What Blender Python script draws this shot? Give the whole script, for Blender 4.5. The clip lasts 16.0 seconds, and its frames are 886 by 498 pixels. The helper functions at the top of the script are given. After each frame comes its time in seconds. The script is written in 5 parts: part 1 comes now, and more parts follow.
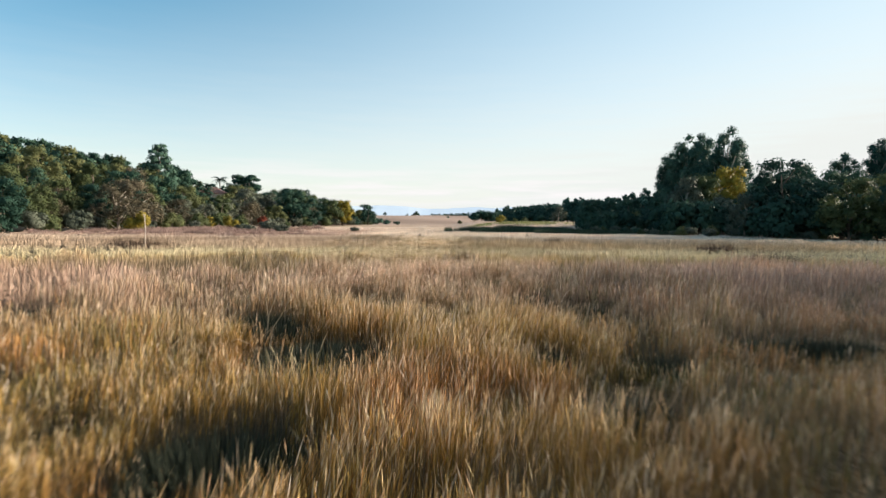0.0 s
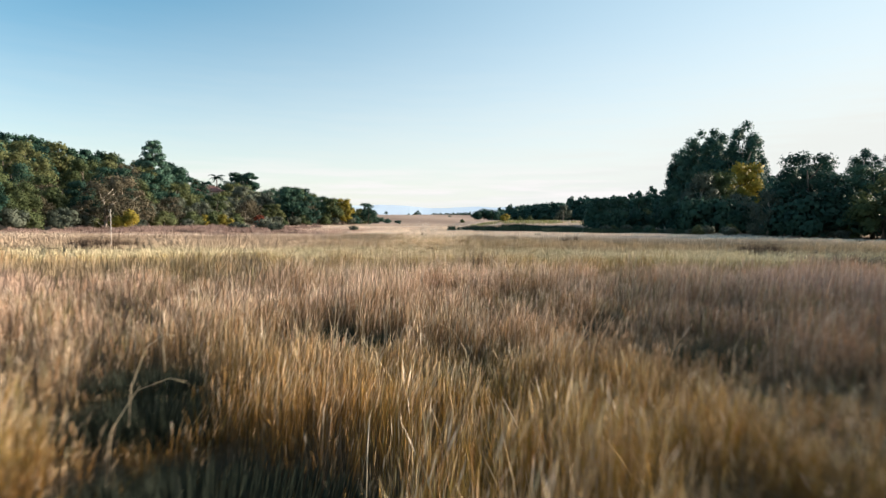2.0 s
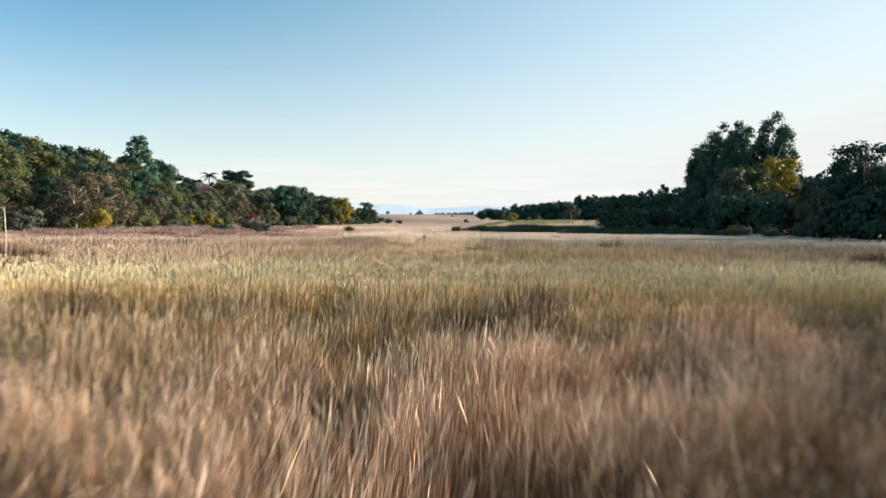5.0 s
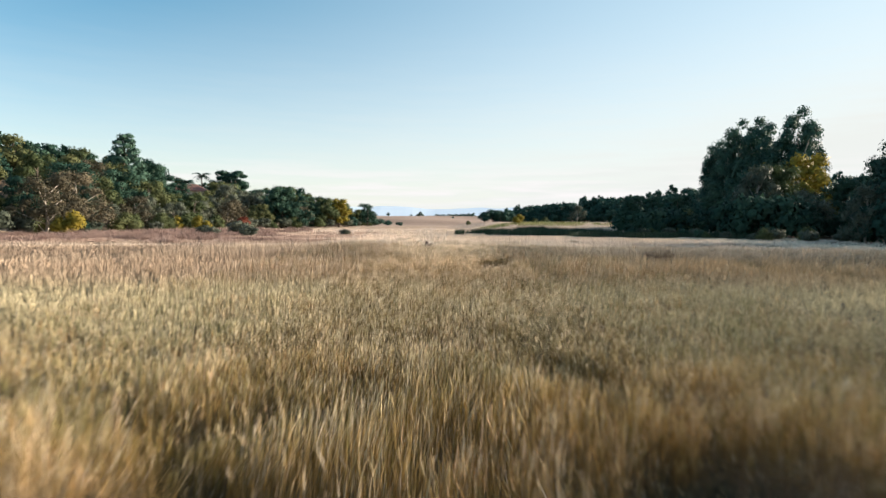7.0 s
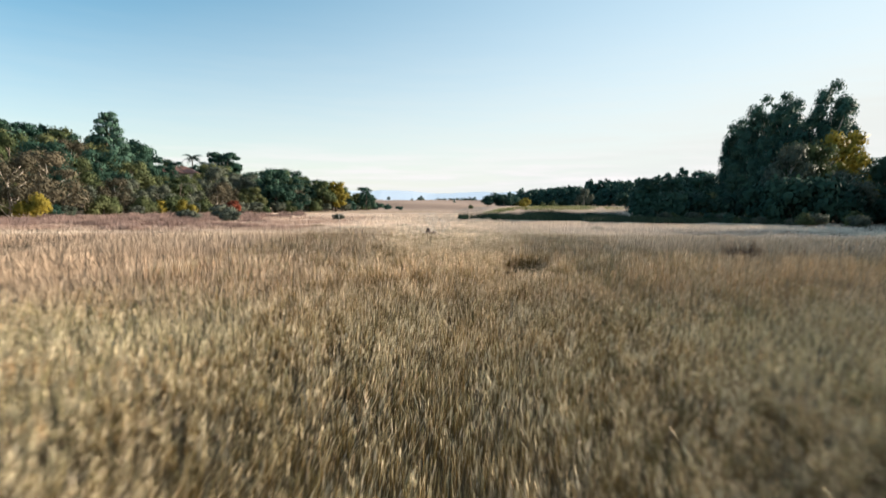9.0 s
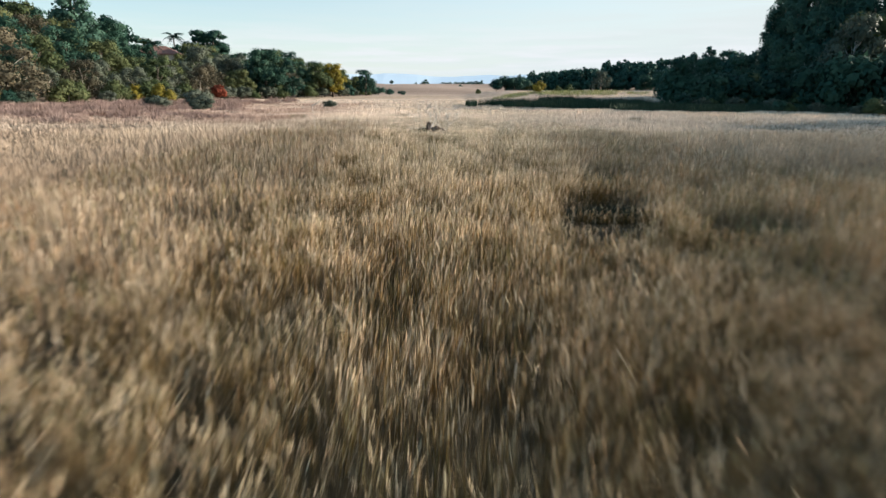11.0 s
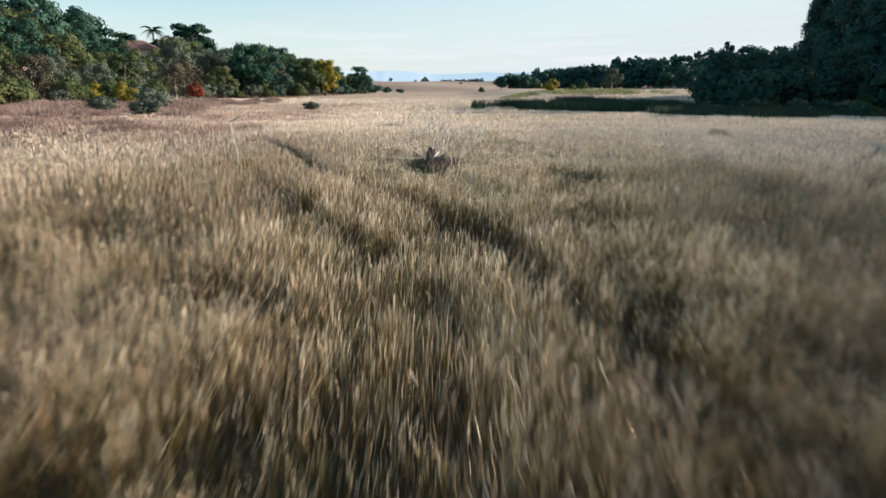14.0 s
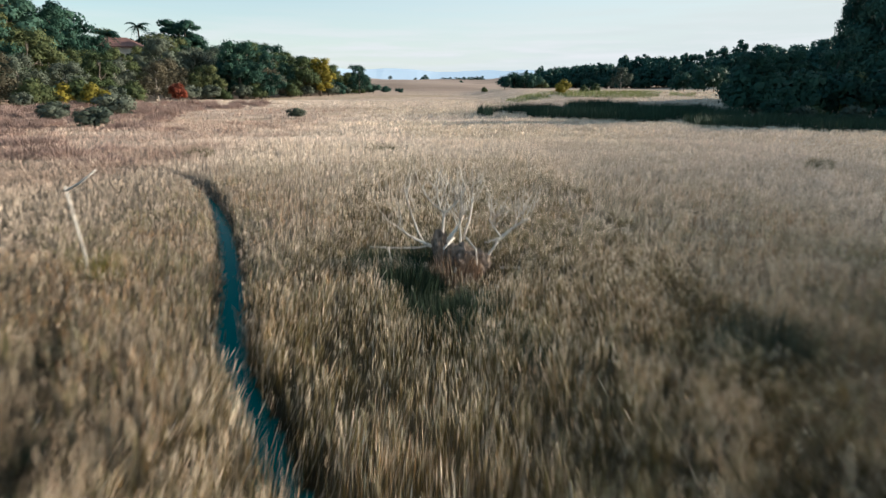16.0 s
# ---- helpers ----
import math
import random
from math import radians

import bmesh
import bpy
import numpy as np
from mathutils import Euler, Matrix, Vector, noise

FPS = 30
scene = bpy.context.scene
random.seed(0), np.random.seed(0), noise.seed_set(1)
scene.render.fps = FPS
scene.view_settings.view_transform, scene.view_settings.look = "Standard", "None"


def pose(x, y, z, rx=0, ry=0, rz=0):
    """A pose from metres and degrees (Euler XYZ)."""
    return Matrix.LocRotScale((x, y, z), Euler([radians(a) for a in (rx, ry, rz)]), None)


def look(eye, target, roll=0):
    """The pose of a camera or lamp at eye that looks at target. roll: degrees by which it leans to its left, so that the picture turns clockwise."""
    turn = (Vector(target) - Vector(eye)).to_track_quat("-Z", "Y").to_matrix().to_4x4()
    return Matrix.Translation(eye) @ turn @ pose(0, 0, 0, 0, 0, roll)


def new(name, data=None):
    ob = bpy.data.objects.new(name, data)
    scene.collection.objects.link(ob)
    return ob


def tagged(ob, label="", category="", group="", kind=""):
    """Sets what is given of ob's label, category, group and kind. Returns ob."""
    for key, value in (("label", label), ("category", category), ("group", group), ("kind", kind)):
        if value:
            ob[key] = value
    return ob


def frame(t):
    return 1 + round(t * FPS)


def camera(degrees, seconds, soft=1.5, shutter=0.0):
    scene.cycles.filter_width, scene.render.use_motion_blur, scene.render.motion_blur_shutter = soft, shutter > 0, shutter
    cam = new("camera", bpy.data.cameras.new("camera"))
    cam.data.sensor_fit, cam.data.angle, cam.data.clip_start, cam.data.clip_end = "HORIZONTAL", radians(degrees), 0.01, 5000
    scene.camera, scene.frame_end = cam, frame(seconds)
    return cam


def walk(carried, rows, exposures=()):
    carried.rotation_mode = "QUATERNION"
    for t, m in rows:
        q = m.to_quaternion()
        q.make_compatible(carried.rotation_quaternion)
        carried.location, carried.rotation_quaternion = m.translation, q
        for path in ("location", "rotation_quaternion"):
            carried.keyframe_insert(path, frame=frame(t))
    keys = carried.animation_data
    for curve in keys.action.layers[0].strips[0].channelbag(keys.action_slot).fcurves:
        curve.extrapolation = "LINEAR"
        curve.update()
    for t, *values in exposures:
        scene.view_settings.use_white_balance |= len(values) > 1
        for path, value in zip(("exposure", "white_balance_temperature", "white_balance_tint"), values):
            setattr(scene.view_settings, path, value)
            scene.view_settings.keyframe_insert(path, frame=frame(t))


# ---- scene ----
cam = camera(75.0, 16.0, soft=1.5, shutter=0.75)
PATH = [
    (0, (0.081, 18.671, 2.183), (0.123, 20.669, 2.089), 0.4),
    (1.5, (-0.07, 22.41, 2.03), (-0.032, 24.407, 1.935), 0.4),
    (3.5, (-0.254, 28.364, 1.924), (-0.219, 30.361, 1.826), 0.4),
    (6, (-0.379, 37.115, 2.173), (-0.351, 39.112, 2.078), 0.3),
    (7, (-0.56, 40.908, 2.21), (-0.532, 42.906, 2.118), 0.3),
    (8, (-0.69, 44.729, 2.155), (-0.663, 46.727, 2.065), 0.3),
    (8.5, (-0.716, 46.692, 2.14), (-0.69, 48.69, 2.042), 0.3),
    (8.7, (-0.716, 47.5, 2.147), (-0.69, 49.497, 2.04), 0.3),
    (10.8, (-0.593, 56.083, 2.256), (-0.584, 58.012, 1.729), 0.2),
    (11, (-0.601, 56.917, 2.257), (-0.593, 58.846, 1.729), 0.2),
    (12.5, (-0.696, 63.148, 2.164), (-0.688, 65.076, 1.631), 0.2),
    (14, (-0.923, 69.544, 2.479), (-0.914, 71.471, 1.943), 0.2),
    (14.5, (-0.994, 71.72, 2.624), (-0.985, 73.647, 2.088), 0.25),
    (16, (-1.218, 77.892, 3.128), (-1.208, 79.816, 2.585), 0.3),
]
EXPOSURE = ((0.0, 1.15, 6500, 10), (8.5, 1.15, 6500, 10), (11.0, 1.06, 6050, 6), (14.5, 1.01, 6000, 5), (16.0, 0.96, 6000, 5))
walk(cam, [(t, look(e, g, r)) for t, e, g, r in PATH], EXPOSURE)

# ---- sky and sun: low sun, ahead to the right ----
SUN_AZ, SUN_EL = radians(73), radians(18)
world = bpy.data.worlds.new("world")
scene.world = world
world.use_nodes = True
wn = world.node_tree
sky = wn.nodes.new("ShaderNodeTexSky")
sky.sky_type = 'NISHITA'
sky.sun_disc = False
sky.sun_elevation, sky.sun_rotation = SUN_EL, SUN_AZ
sky.air_density, sky.dust_density, sky.ozone_density = 1.0, 0.4, 1.1
wn.nodes["Background"].inputs[1].default_value = 0.09
wt = wn.nodes.new("ShaderNodeTexCoord")
wsep = wn.nodes.new("ShaderNodeSeparateXYZ")
wlow = wn.nodes.new("ShaderNodeMapRange")
wlow.inputs[1].default_value, wlow.inputs[2].default_value, wlow.inputs[3].default_value, wlow.inputs[4].default_value = -0.02, 0.36, 1.0, 0.0
wpow = wn.nodes.new("ShaderNodeMath")
wpow.operation = 'POWER'
wpow.inputs[1].default_value = 1.5
wmap = wn.nodes.new("ShaderNodeMapping")
wmap.inputs["Scale"].default_value = (5, 5, 60)
wcl = wn.nodes.new("ShaderNodeTexNoise")
wcl.inputs["Scale"].default_value, wcl.inputs["Detail"].default_value = 1.6, 5
wclr = wn.nodes.new("ShaderNodeMapRange")
wclr.inputs[1].default_value, wclr.inputs[2].default_value, wclr.inputs[3].default_value, wclr.inputs[4].default_value = 0.35, 0.7, 0.80, 0.97
wmul = wn.nodes.new("ShaderNodeMath")
wmul.operation = 'MULTIPLY'
wtint = wn.nodes.new("ShaderNodeMix")
wtint.data_type, wtint.blend_type = 'RGBA', 'MULTIPLY'
wtint.inputs[0].default_value = 1.0
wup = wn.nodes.new("ShaderNodeMapRange")
wup.inputs[1].default_value, wup.inputs[2].default_value = 0.04, 0.42
wgrade = wn.nodes.new("ShaderNodeMix")
wgrade.data_type = 'RGBA'
wgrade.inputs[6].default_value, wgrade.inputs[7].default_value = (1.02, 1.0, 0.99, 1), (0.56, 1.0, 1.01, 1)
wn.links.new(wsep.outputs[2], wup.inputs[0])
wn.links.new(wup.outputs[0], wgrade.inputs[0])
wn.links.new(wgrade.outputs[2], wtint.inputs[7])
whaze = wn.nodes.new("ShaderNodeMix")
whaze.data_type = 'RGBA'
whaze.inputs[7].default_value = (4.36, 4.50, 4.36, 1)
wside = wn.nodes.new("ShaderNodeMapRange")
wside.inputs[1].default_value, wside.inputs[2].default_value, wside.inputs[3].default_value, wside.inputs[4].default_value = -0.55, 0.65, -0.10, 0.62
wadd = wn.nodes.new("ShaderNodeMath")
wadd.operation, wadd.use_clamp = 'ADD', True
# a low band of thin cloud above the mountains
wband = wn.nodes.new("ShaderNodeValToRGB")
for pos, level in ((0.028, 0.25), (0.045, 1.0), (0.065, 0.7)):
    e = wband.color_ramp.elements.new(pos)
    e.color = (level, level, level, 1)
wband.color_ramp.elements[0].color = (0, 0, 0, 1)
wband.color_ramp.elements[-1].position, wband.color_ramp.elements[-1].color = 0.11, (0, 0, 0, 1)
wmap2 = wn.nodes.new("ShaderNodeMapping")
wmap2.inputs["Scale"].default_value = (6, 6, 70)
wcl2 = wn.nodes.new("ShaderNodeTexNoise")
wcl2.inputs["Scale"].default_value, wcl2.inputs["Detail"].default_value = 1.3, 6
wclr2 = wn.nodes.new("ShaderNodeMapRange")
wclr2.inputs[1].default_value, wclr2.inputs[2].default_value = 0.42, 0.66
wmul2 = wn.nodes.new("ShaderNodeMath")
wmul2.operation = 'MULTIPLY'
wcloud = wn.nodes.new("ShaderNodeMix")
wcloud.data_type = 'RGBA'
wcloud.inputs[7].default_value = (4.95, 4.8, 4.8, 1)
for a, b in ((wt.outputs["Generated"], wsep.inputs[0]), (wsep.outputs[2], wlow.inputs[0]), (wlow.outputs[0], wpow.inputs[0]), (wt.outputs["Generated"], wmap.inputs[0]),
             (wmap.outputs[0], wcl.inputs["Vector"]), (wcl.outputs[0], wclr.inputs[0]), (wpow.outputs[0], wmul.inputs[0]), (wclr.outputs[0], wmul.inputs[1]),
             (sky.outputs[0], wtint.inputs[6]), (wtint.outputs[2], whaze.inputs[6]), (wsep.outputs[0], wside.inputs[0]), (wmul.outputs[0], wadd.inputs[0]), (wside.outputs[0], wadd.inputs[1]), (wadd.outputs[0], whaze.inputs[0]), (wsep.outputs[2], wband.inputs[0]), (wt.outputs["Generated"], wmap2.inputs[0]), (wmap2.outputs[0], wcl2.inputs["Vector"]), (wcl2.outputs[0], wclr2.inputs[0]),
             (wband.outputs[0], wmul2.inputs[0]), (wclr2.outputs[0], wmul2.inputs[1]), (wmul2.outputs[0], wcloud.inputs[0]), (whaze.outputs[2], wcloud.inputs[6]),
             (wcloud.outputs[2], wn.nodes["Background"].inputs[0])):
    wn.links.new(a, b)

sun = new("sun", bpy.data.lights.new("sun", 'SUN'))
sun.data.energy, sun.data.angle, sun.data.color = 5.0, radians(0.6), (1.0, 0.85, 0.68)
sun.matrix_world = look((300 * math.sin(SUN_AZ) * math.cos(SUN_EL), 300 * math.cos(SUN_AZ) * math.cos(SUN_EL), 300 * math.sin(SUN_EL)), (0, 0, 0))


# ---- numbers and shapes ----
def vnoise(x, y, size, seed):
    """Smooth value noise from 0 to 1, cells of that many metres."""
    g = np.random.RandomState(seed).rand(256, 256)
    u, v = np.asarray(x, float) / size, np.asarray(y, float) / size
    i, j = np.floor(u).astype(int), np.floor(v).astype(int)
    a, b = u - i, v - j
    a, b = a * a * (3 - 2 * a), b * b * (3 - 2 * b)
    g00, g10 = g[i & 255, j & 255], g[(i + 1) & 255, j & 255]
    g01, g11 = g[i & 255, (j + 1) & 255], g[(i + 1) & 255, (j + 1) & 255]
    return (g00 * (1 - a) + g10 * a) * (1 - b) + (g01 * (1 - a) + g11 * a) * b


def step(a, b, v):
    k = np.clip((np.asarray(v, float) - a) / (b - a), 0, 1)
    return k * k * (3 - 2 * k)


STREAM = [(3.0, 68.7), (1.9, 70.6), (1.0, 72.9), (0.45, 74.8), (0.22, 76.1), (0.0, 77.3), (-0.3, 78.2), (-0.8, 79.1), (-1.83, 80.9), (-2.6, 82.2),
          (-3.07, 83.1), (-3.8, 84.4), (-4.26, 85.65), (-4.76, 87.2), (-5.45, 89.0), (-6.5, 91.6), (-7.7, 94.2), (-9.3, 96.8), (-11.2, 98.6), (-14.0, 99.8)]
TRAIL = [(-1.6, 76.4), (-2.4, 77.9), (-3.3, 79.3), (-4.2, 81.1), (-5.3, 83.4), (-6.6, 85.2)]


def along(line, x, y):
    """Distance from a line of points, and how far along it."""
    best, where = np.full(np.shape(x), 1e9), np.zeros(np.shape(x))
    for k in range(len(line) - 1):
        (ax, ay), (bx, by) = line[k], line[k + 1]
        dx, dy = bx - ax, by - ay
        f = np.clip(((x - ax) * dx + (y - ay) * dy) / (dx * dx + dy * dy), 0, 1)
        d = np.hypot(x - ax - f * dx, y - ay - f * dy)
        where = np.where(d < best, k + f, where)
        best = np.minimum(best, d)
    return best, where


def left_line(y):
    return np.interp(y, [80, 140, 163, 188, 238, 300, 380], [-66, -60, -55, -48, -33, -27, -30])


def ground_z(x, y):
    x, y = np.asarray(x, float), np.asarray(y, float)
    z = 0.10 * (vnoise(x, y, 9, 3) - 0.5) + 0.06 * (vnoise(x, y, 2.3, 4) - 0.5)
    over = left_line(y) - x - 5
    z = z + step(0, 54, over) * 13.6 * np.interp(y, [60, 130, 170, 215, 270, 340, 500], [1.15, 1.15, 1.0, 0.60, 0.25, 0.12, 0])
    z = z + 2.0 * step(140, 185, y) * step(4, 22, x) * (1 - step(300, 420, y))
    z = z + 8.0 * step(60, 150, x) * step(60, 140, y)
    z = z + 0.5 * step(150, 260, y) * (1 - step(300, 420, y))
    z = z + (9 + 14 * vnoise(x, y, 260, 8)) * step(420, 1150, y)
    z = z + 6.0 * np.exp(-((x + 25) / 70) ** 2 - ((y - 560) / 90) ** 2) + 5 * (vnoise(x, y, 90, 9) - 0.5) * step(450, 700, y)
    d, w = along(STREAM, x, y)
    z = z - 0.42 * (1 - step(0.14, 0.32, d))
    d, w = along(TRAIL, x, y)
    return z - 0.04 * (1 - step(0.1, 0.35, d))


def link(nodes, pairs):
    for a, b in pairs:
        nodes.links.new(a, b)


def tri_mesh(name, verts, tris, material, colors=None):
    """A mesh of triangles from arrays; colors: one for each vertex."""
    me = bpy.data.meshes.new(name)
    nv, nt = len(verts), len(tris)
    me.vertices.add(nv)
    me.vertices.foreach_set("co", np.ascontiguousarray(verts, np.float32).ravel())
    me.loops.add(nt * 3)
    me.loops.foreach_set("vertex_index", np.ascontiguousarray(tris, np.int32).ravel())
    me.polygons.add(nt)
    me.polygons.foreach_set("loop_start", np.arange(0, nt * 3, 3, dtype=np.int32))
    me.polygons.foreach_set("loop_total", np.full(nt, 3, np.int32))
    if colors is not None:
        c = np.ones((nv, 4), np.float32)
        c[:, :3] = colors
        me.color_attributes.new("tint", 'FLOAT_COLOR', 'POINT').data.foreach_set("color", c.ravel())
    me.materials.append(material)
    me.update(calc_edges=True)
    return me


def part(name, bm, material, parent, label=""):
    me = bpy.data.meshes.new(name)
    bm.to_mesh(me)
    bm.free()
    me.materials.append(material)
    ob = new(name, me)
    ob.parent = parent
    return tagged(ob, label)


def child(name, me, parent, label=""):
    ob = new(name, me)
    ob.parent = parent
    return tagged(ob, label)


def tube(bm, points, radii, sides=6):
    """A tapered tube along points, closed at its ends."""
    rings = []
    pts = [Vector(p) for p in points]
    for k, p in enumerate(pts):
        d = (pts[min(k + 1, len(pts) - 1)] - pts[max(k - 1, 0)]).normalized()
        a = d.orthogonal().normalized()
        b = d.cross(a)
        rings.append([bm.verts.new(p + radii[k] * (math.cos(q) * a + math.sin(q) * b)) for q in [2 * math.pi * n / sides for n in range(sides)]])
    for r0, r1 in zip(rings, rings[1:]):
        turn = min(range(sides), key=lambda n: (r1[n].co - r0[0].co).length)
        for n in range(sides):
            f = bm.faces.new((r0[n], r0[(n + 1) % sides], r1[(n + 1 + turn) % sides], r1[(n + turn) % sides]))
            f.smooth = True
    bm.faces.new(list(reversed(rings[0])))
    bm.faces.new(rings[-1])


def limb(bm, pts, r0, r1, sides=6):
    tube(bm, pts, [r0 + (r1 - r0) * k / (len(pts) - 1) for k in range(len(pts))], sides)


# ---- materials ----
def material(name):
    m = bpy.data.materials.new(name)
    m.use_nodes = True
    return m, m.node_tree, m.node_tree.nodes["Principled BSDF"]


def ramp(nt, stops):
    r = nt.nodes.new("ShaderNodeValToRGB")
    while len(r.color_ramp.elements) < len(stops):
        r.color_ramp.elements.new(0.5)
    for e, (p, c) in zip(r.color_ramp.elements, stops):
        e.position, e.color = p, (*c, 1)
    return r


def noise_node(nt, scale, detail=4, coord=None):
    n = nt.nodes.new("ShaderNodeTexNoise")
    n.inputs["Scale"].default_value, n.inputs["Detail"].default_value = scale, detail
    if coord:
        nt.links.new(coord, n.inputs["Vector"])
    return n


def mix_color(nt, blend, fac, a, b):
    n = nt.nodes.new("ShaderNodeMix")
    n.data_type, n.blend_type = 'RGBA', blend
    for sock, v in ((n.inputs[0], fac), (n.inputs[6], a), (n.inputs[7], b)):
        if isinstance(v, (int, float)):
            sock.default_value = v
        elif isinstance(v, tuple):
            sock.default_value = (*v, 1)
        else:
            nt.links.new(v, sock)
    return n.outputs[2]


def leafy(name, stops, through_light=0.3, tinted=False, gloss=0.015):
    """Leaves and blades: diffuse and see-through light, each piece of its own shade."""
    m, nt, bsdf = material(name)
    geo = nt.nodes.new("ShaderNodeNewGeometry")
    if tinted:
        col = nt.nodes.new("ShaderNodeVertexColor")
        col.layer_name = "tint"
        base = col.outputs[0]
    else:
        info = nt.nodes.new("ShaderNodeObjectInfo")
        add = nt.nodes.new("ShaderNodeMath")
        add.operation = 'MULTIPLY_ADD'
        add.inputs[1].default_value = 0.3
        r2 = nt.nodes.new("ShaderNodeMath")
        r2.operation = 'MULTIPLY'
        r2.inputs[1].default_value = 0.7
        rr = ramp(nt, stops)
        link(nt, [(geo.outputs["Random Per Island"], add.inputs[0]), (info.outputs["Random"], r2.inputs[0]), (r2.outputs[0], add.inputs[2]), (add.outputs[0], rr.inputs[0])])
        tc = nt.nodes.new("ShaderNodeTexCoord")
        nz = noise_node(nt, 0.6, 3, tc.outputs["Object"])
        patch = ramp(nt, [(0.35, (0.72, 0.74, 0.7)), (0.65, (1.2, 1.16, 1.05))])
        nt.links.new(nz.outputs[0], patch.inputs[0])
        base = mix_color(nt, 'MULTIPLY', 1.0, rr.outputs[0], patch.outputs[0])
    tr = nt.nodes.new("ShaderNodeBsdfTranslucent")
    mx = nt.nodes.new("ShaderNodeMixShader")
    mx.inputs[0].default_value = through_light
    bsdf.inputs["Roughness"].default_value = 0.55
    bsdf.inputs["Specular IOR Level"].default_value = gloss * 5
    link(nt, [(base, bsdf.inputs["Base Color"]), (base, tr.inputs[0]), (bsdf.outputs[0], mx.inputs[1]), (tr.outputs[0], mx.inputs[2]),
              (mx.outputs[0], nt.nodes["Material Output"].inputs[0])])
    return m


GRASS = leafy("grass_blades", None, 0.03, tinted=True)
LEAF_DARK = leafy("leaf_dark_green", [(0.0, (0.019, 0.050, 0.043)), (0.5, (0.034, 0.078, 0.060)), (1.0, (0.066, 0.118, 0.083))], 0.2)
LEAF_OLIVE = leafy("leaf_olive_green", [(0.0, (0.050, 0.074, 0.037)), (0.5, (0.090, 0.114, 0.055)), (1.0, (0.155, 0.165, 0.080))], 0.35)
LEAF_GREY = leafy("leaf_grey_green", [(0.0, (0.055, 0.070, 0.056)), (0.5, (0.100, 0.118, 0.096)), (1.0, (0.145, 0.158, 0.130))], 0.2)
LEAF_EUC = leafy("leaf_blue_green", [(0.0, (0.019, 0.054, 0.048)), (0.5, (0.038, 0.092, 0.077)), (1.0, (0.085, 0.152, 0.118))], 0.2)
LEAF_BROWN = leafy("leaf_grey_brown", [(0.0, (0.062, 0.058, 0.042)), (0.5, (0.105, 0.092, 0.066)), (1.0, (0.155, 0.132, 0.096))], 0.2)
# the far wood's sunlit tops are put into this paler leaf colour
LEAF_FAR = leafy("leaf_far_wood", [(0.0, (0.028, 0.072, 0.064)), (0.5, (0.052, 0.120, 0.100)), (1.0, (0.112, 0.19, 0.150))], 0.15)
LEAF_YELLOW = leafy("leaf_yellow", [(0.0, (0.11, 0.112, 0.03)), (0.45, (0.21, 0.18, 0.036)), (1.0, (0.36, 0.27, 0.045))], 0.3)
LEAF_RED = leafy("leaf_red", [(0.0, (0.17, 0.05, 0.035)), (0.5, (0.25, 0.07, 0.045)), (1.0, (0.30, 0.12, 0.06))], 0.3)
LEAF_DRY = leafy("dry_twigs", [(0.0, (0.22, 0.15, 0.14)), (0.5, (0.32, 0.225, 0.21)), (1.0, (0.42, 0.31, 0.29))], 0.2)


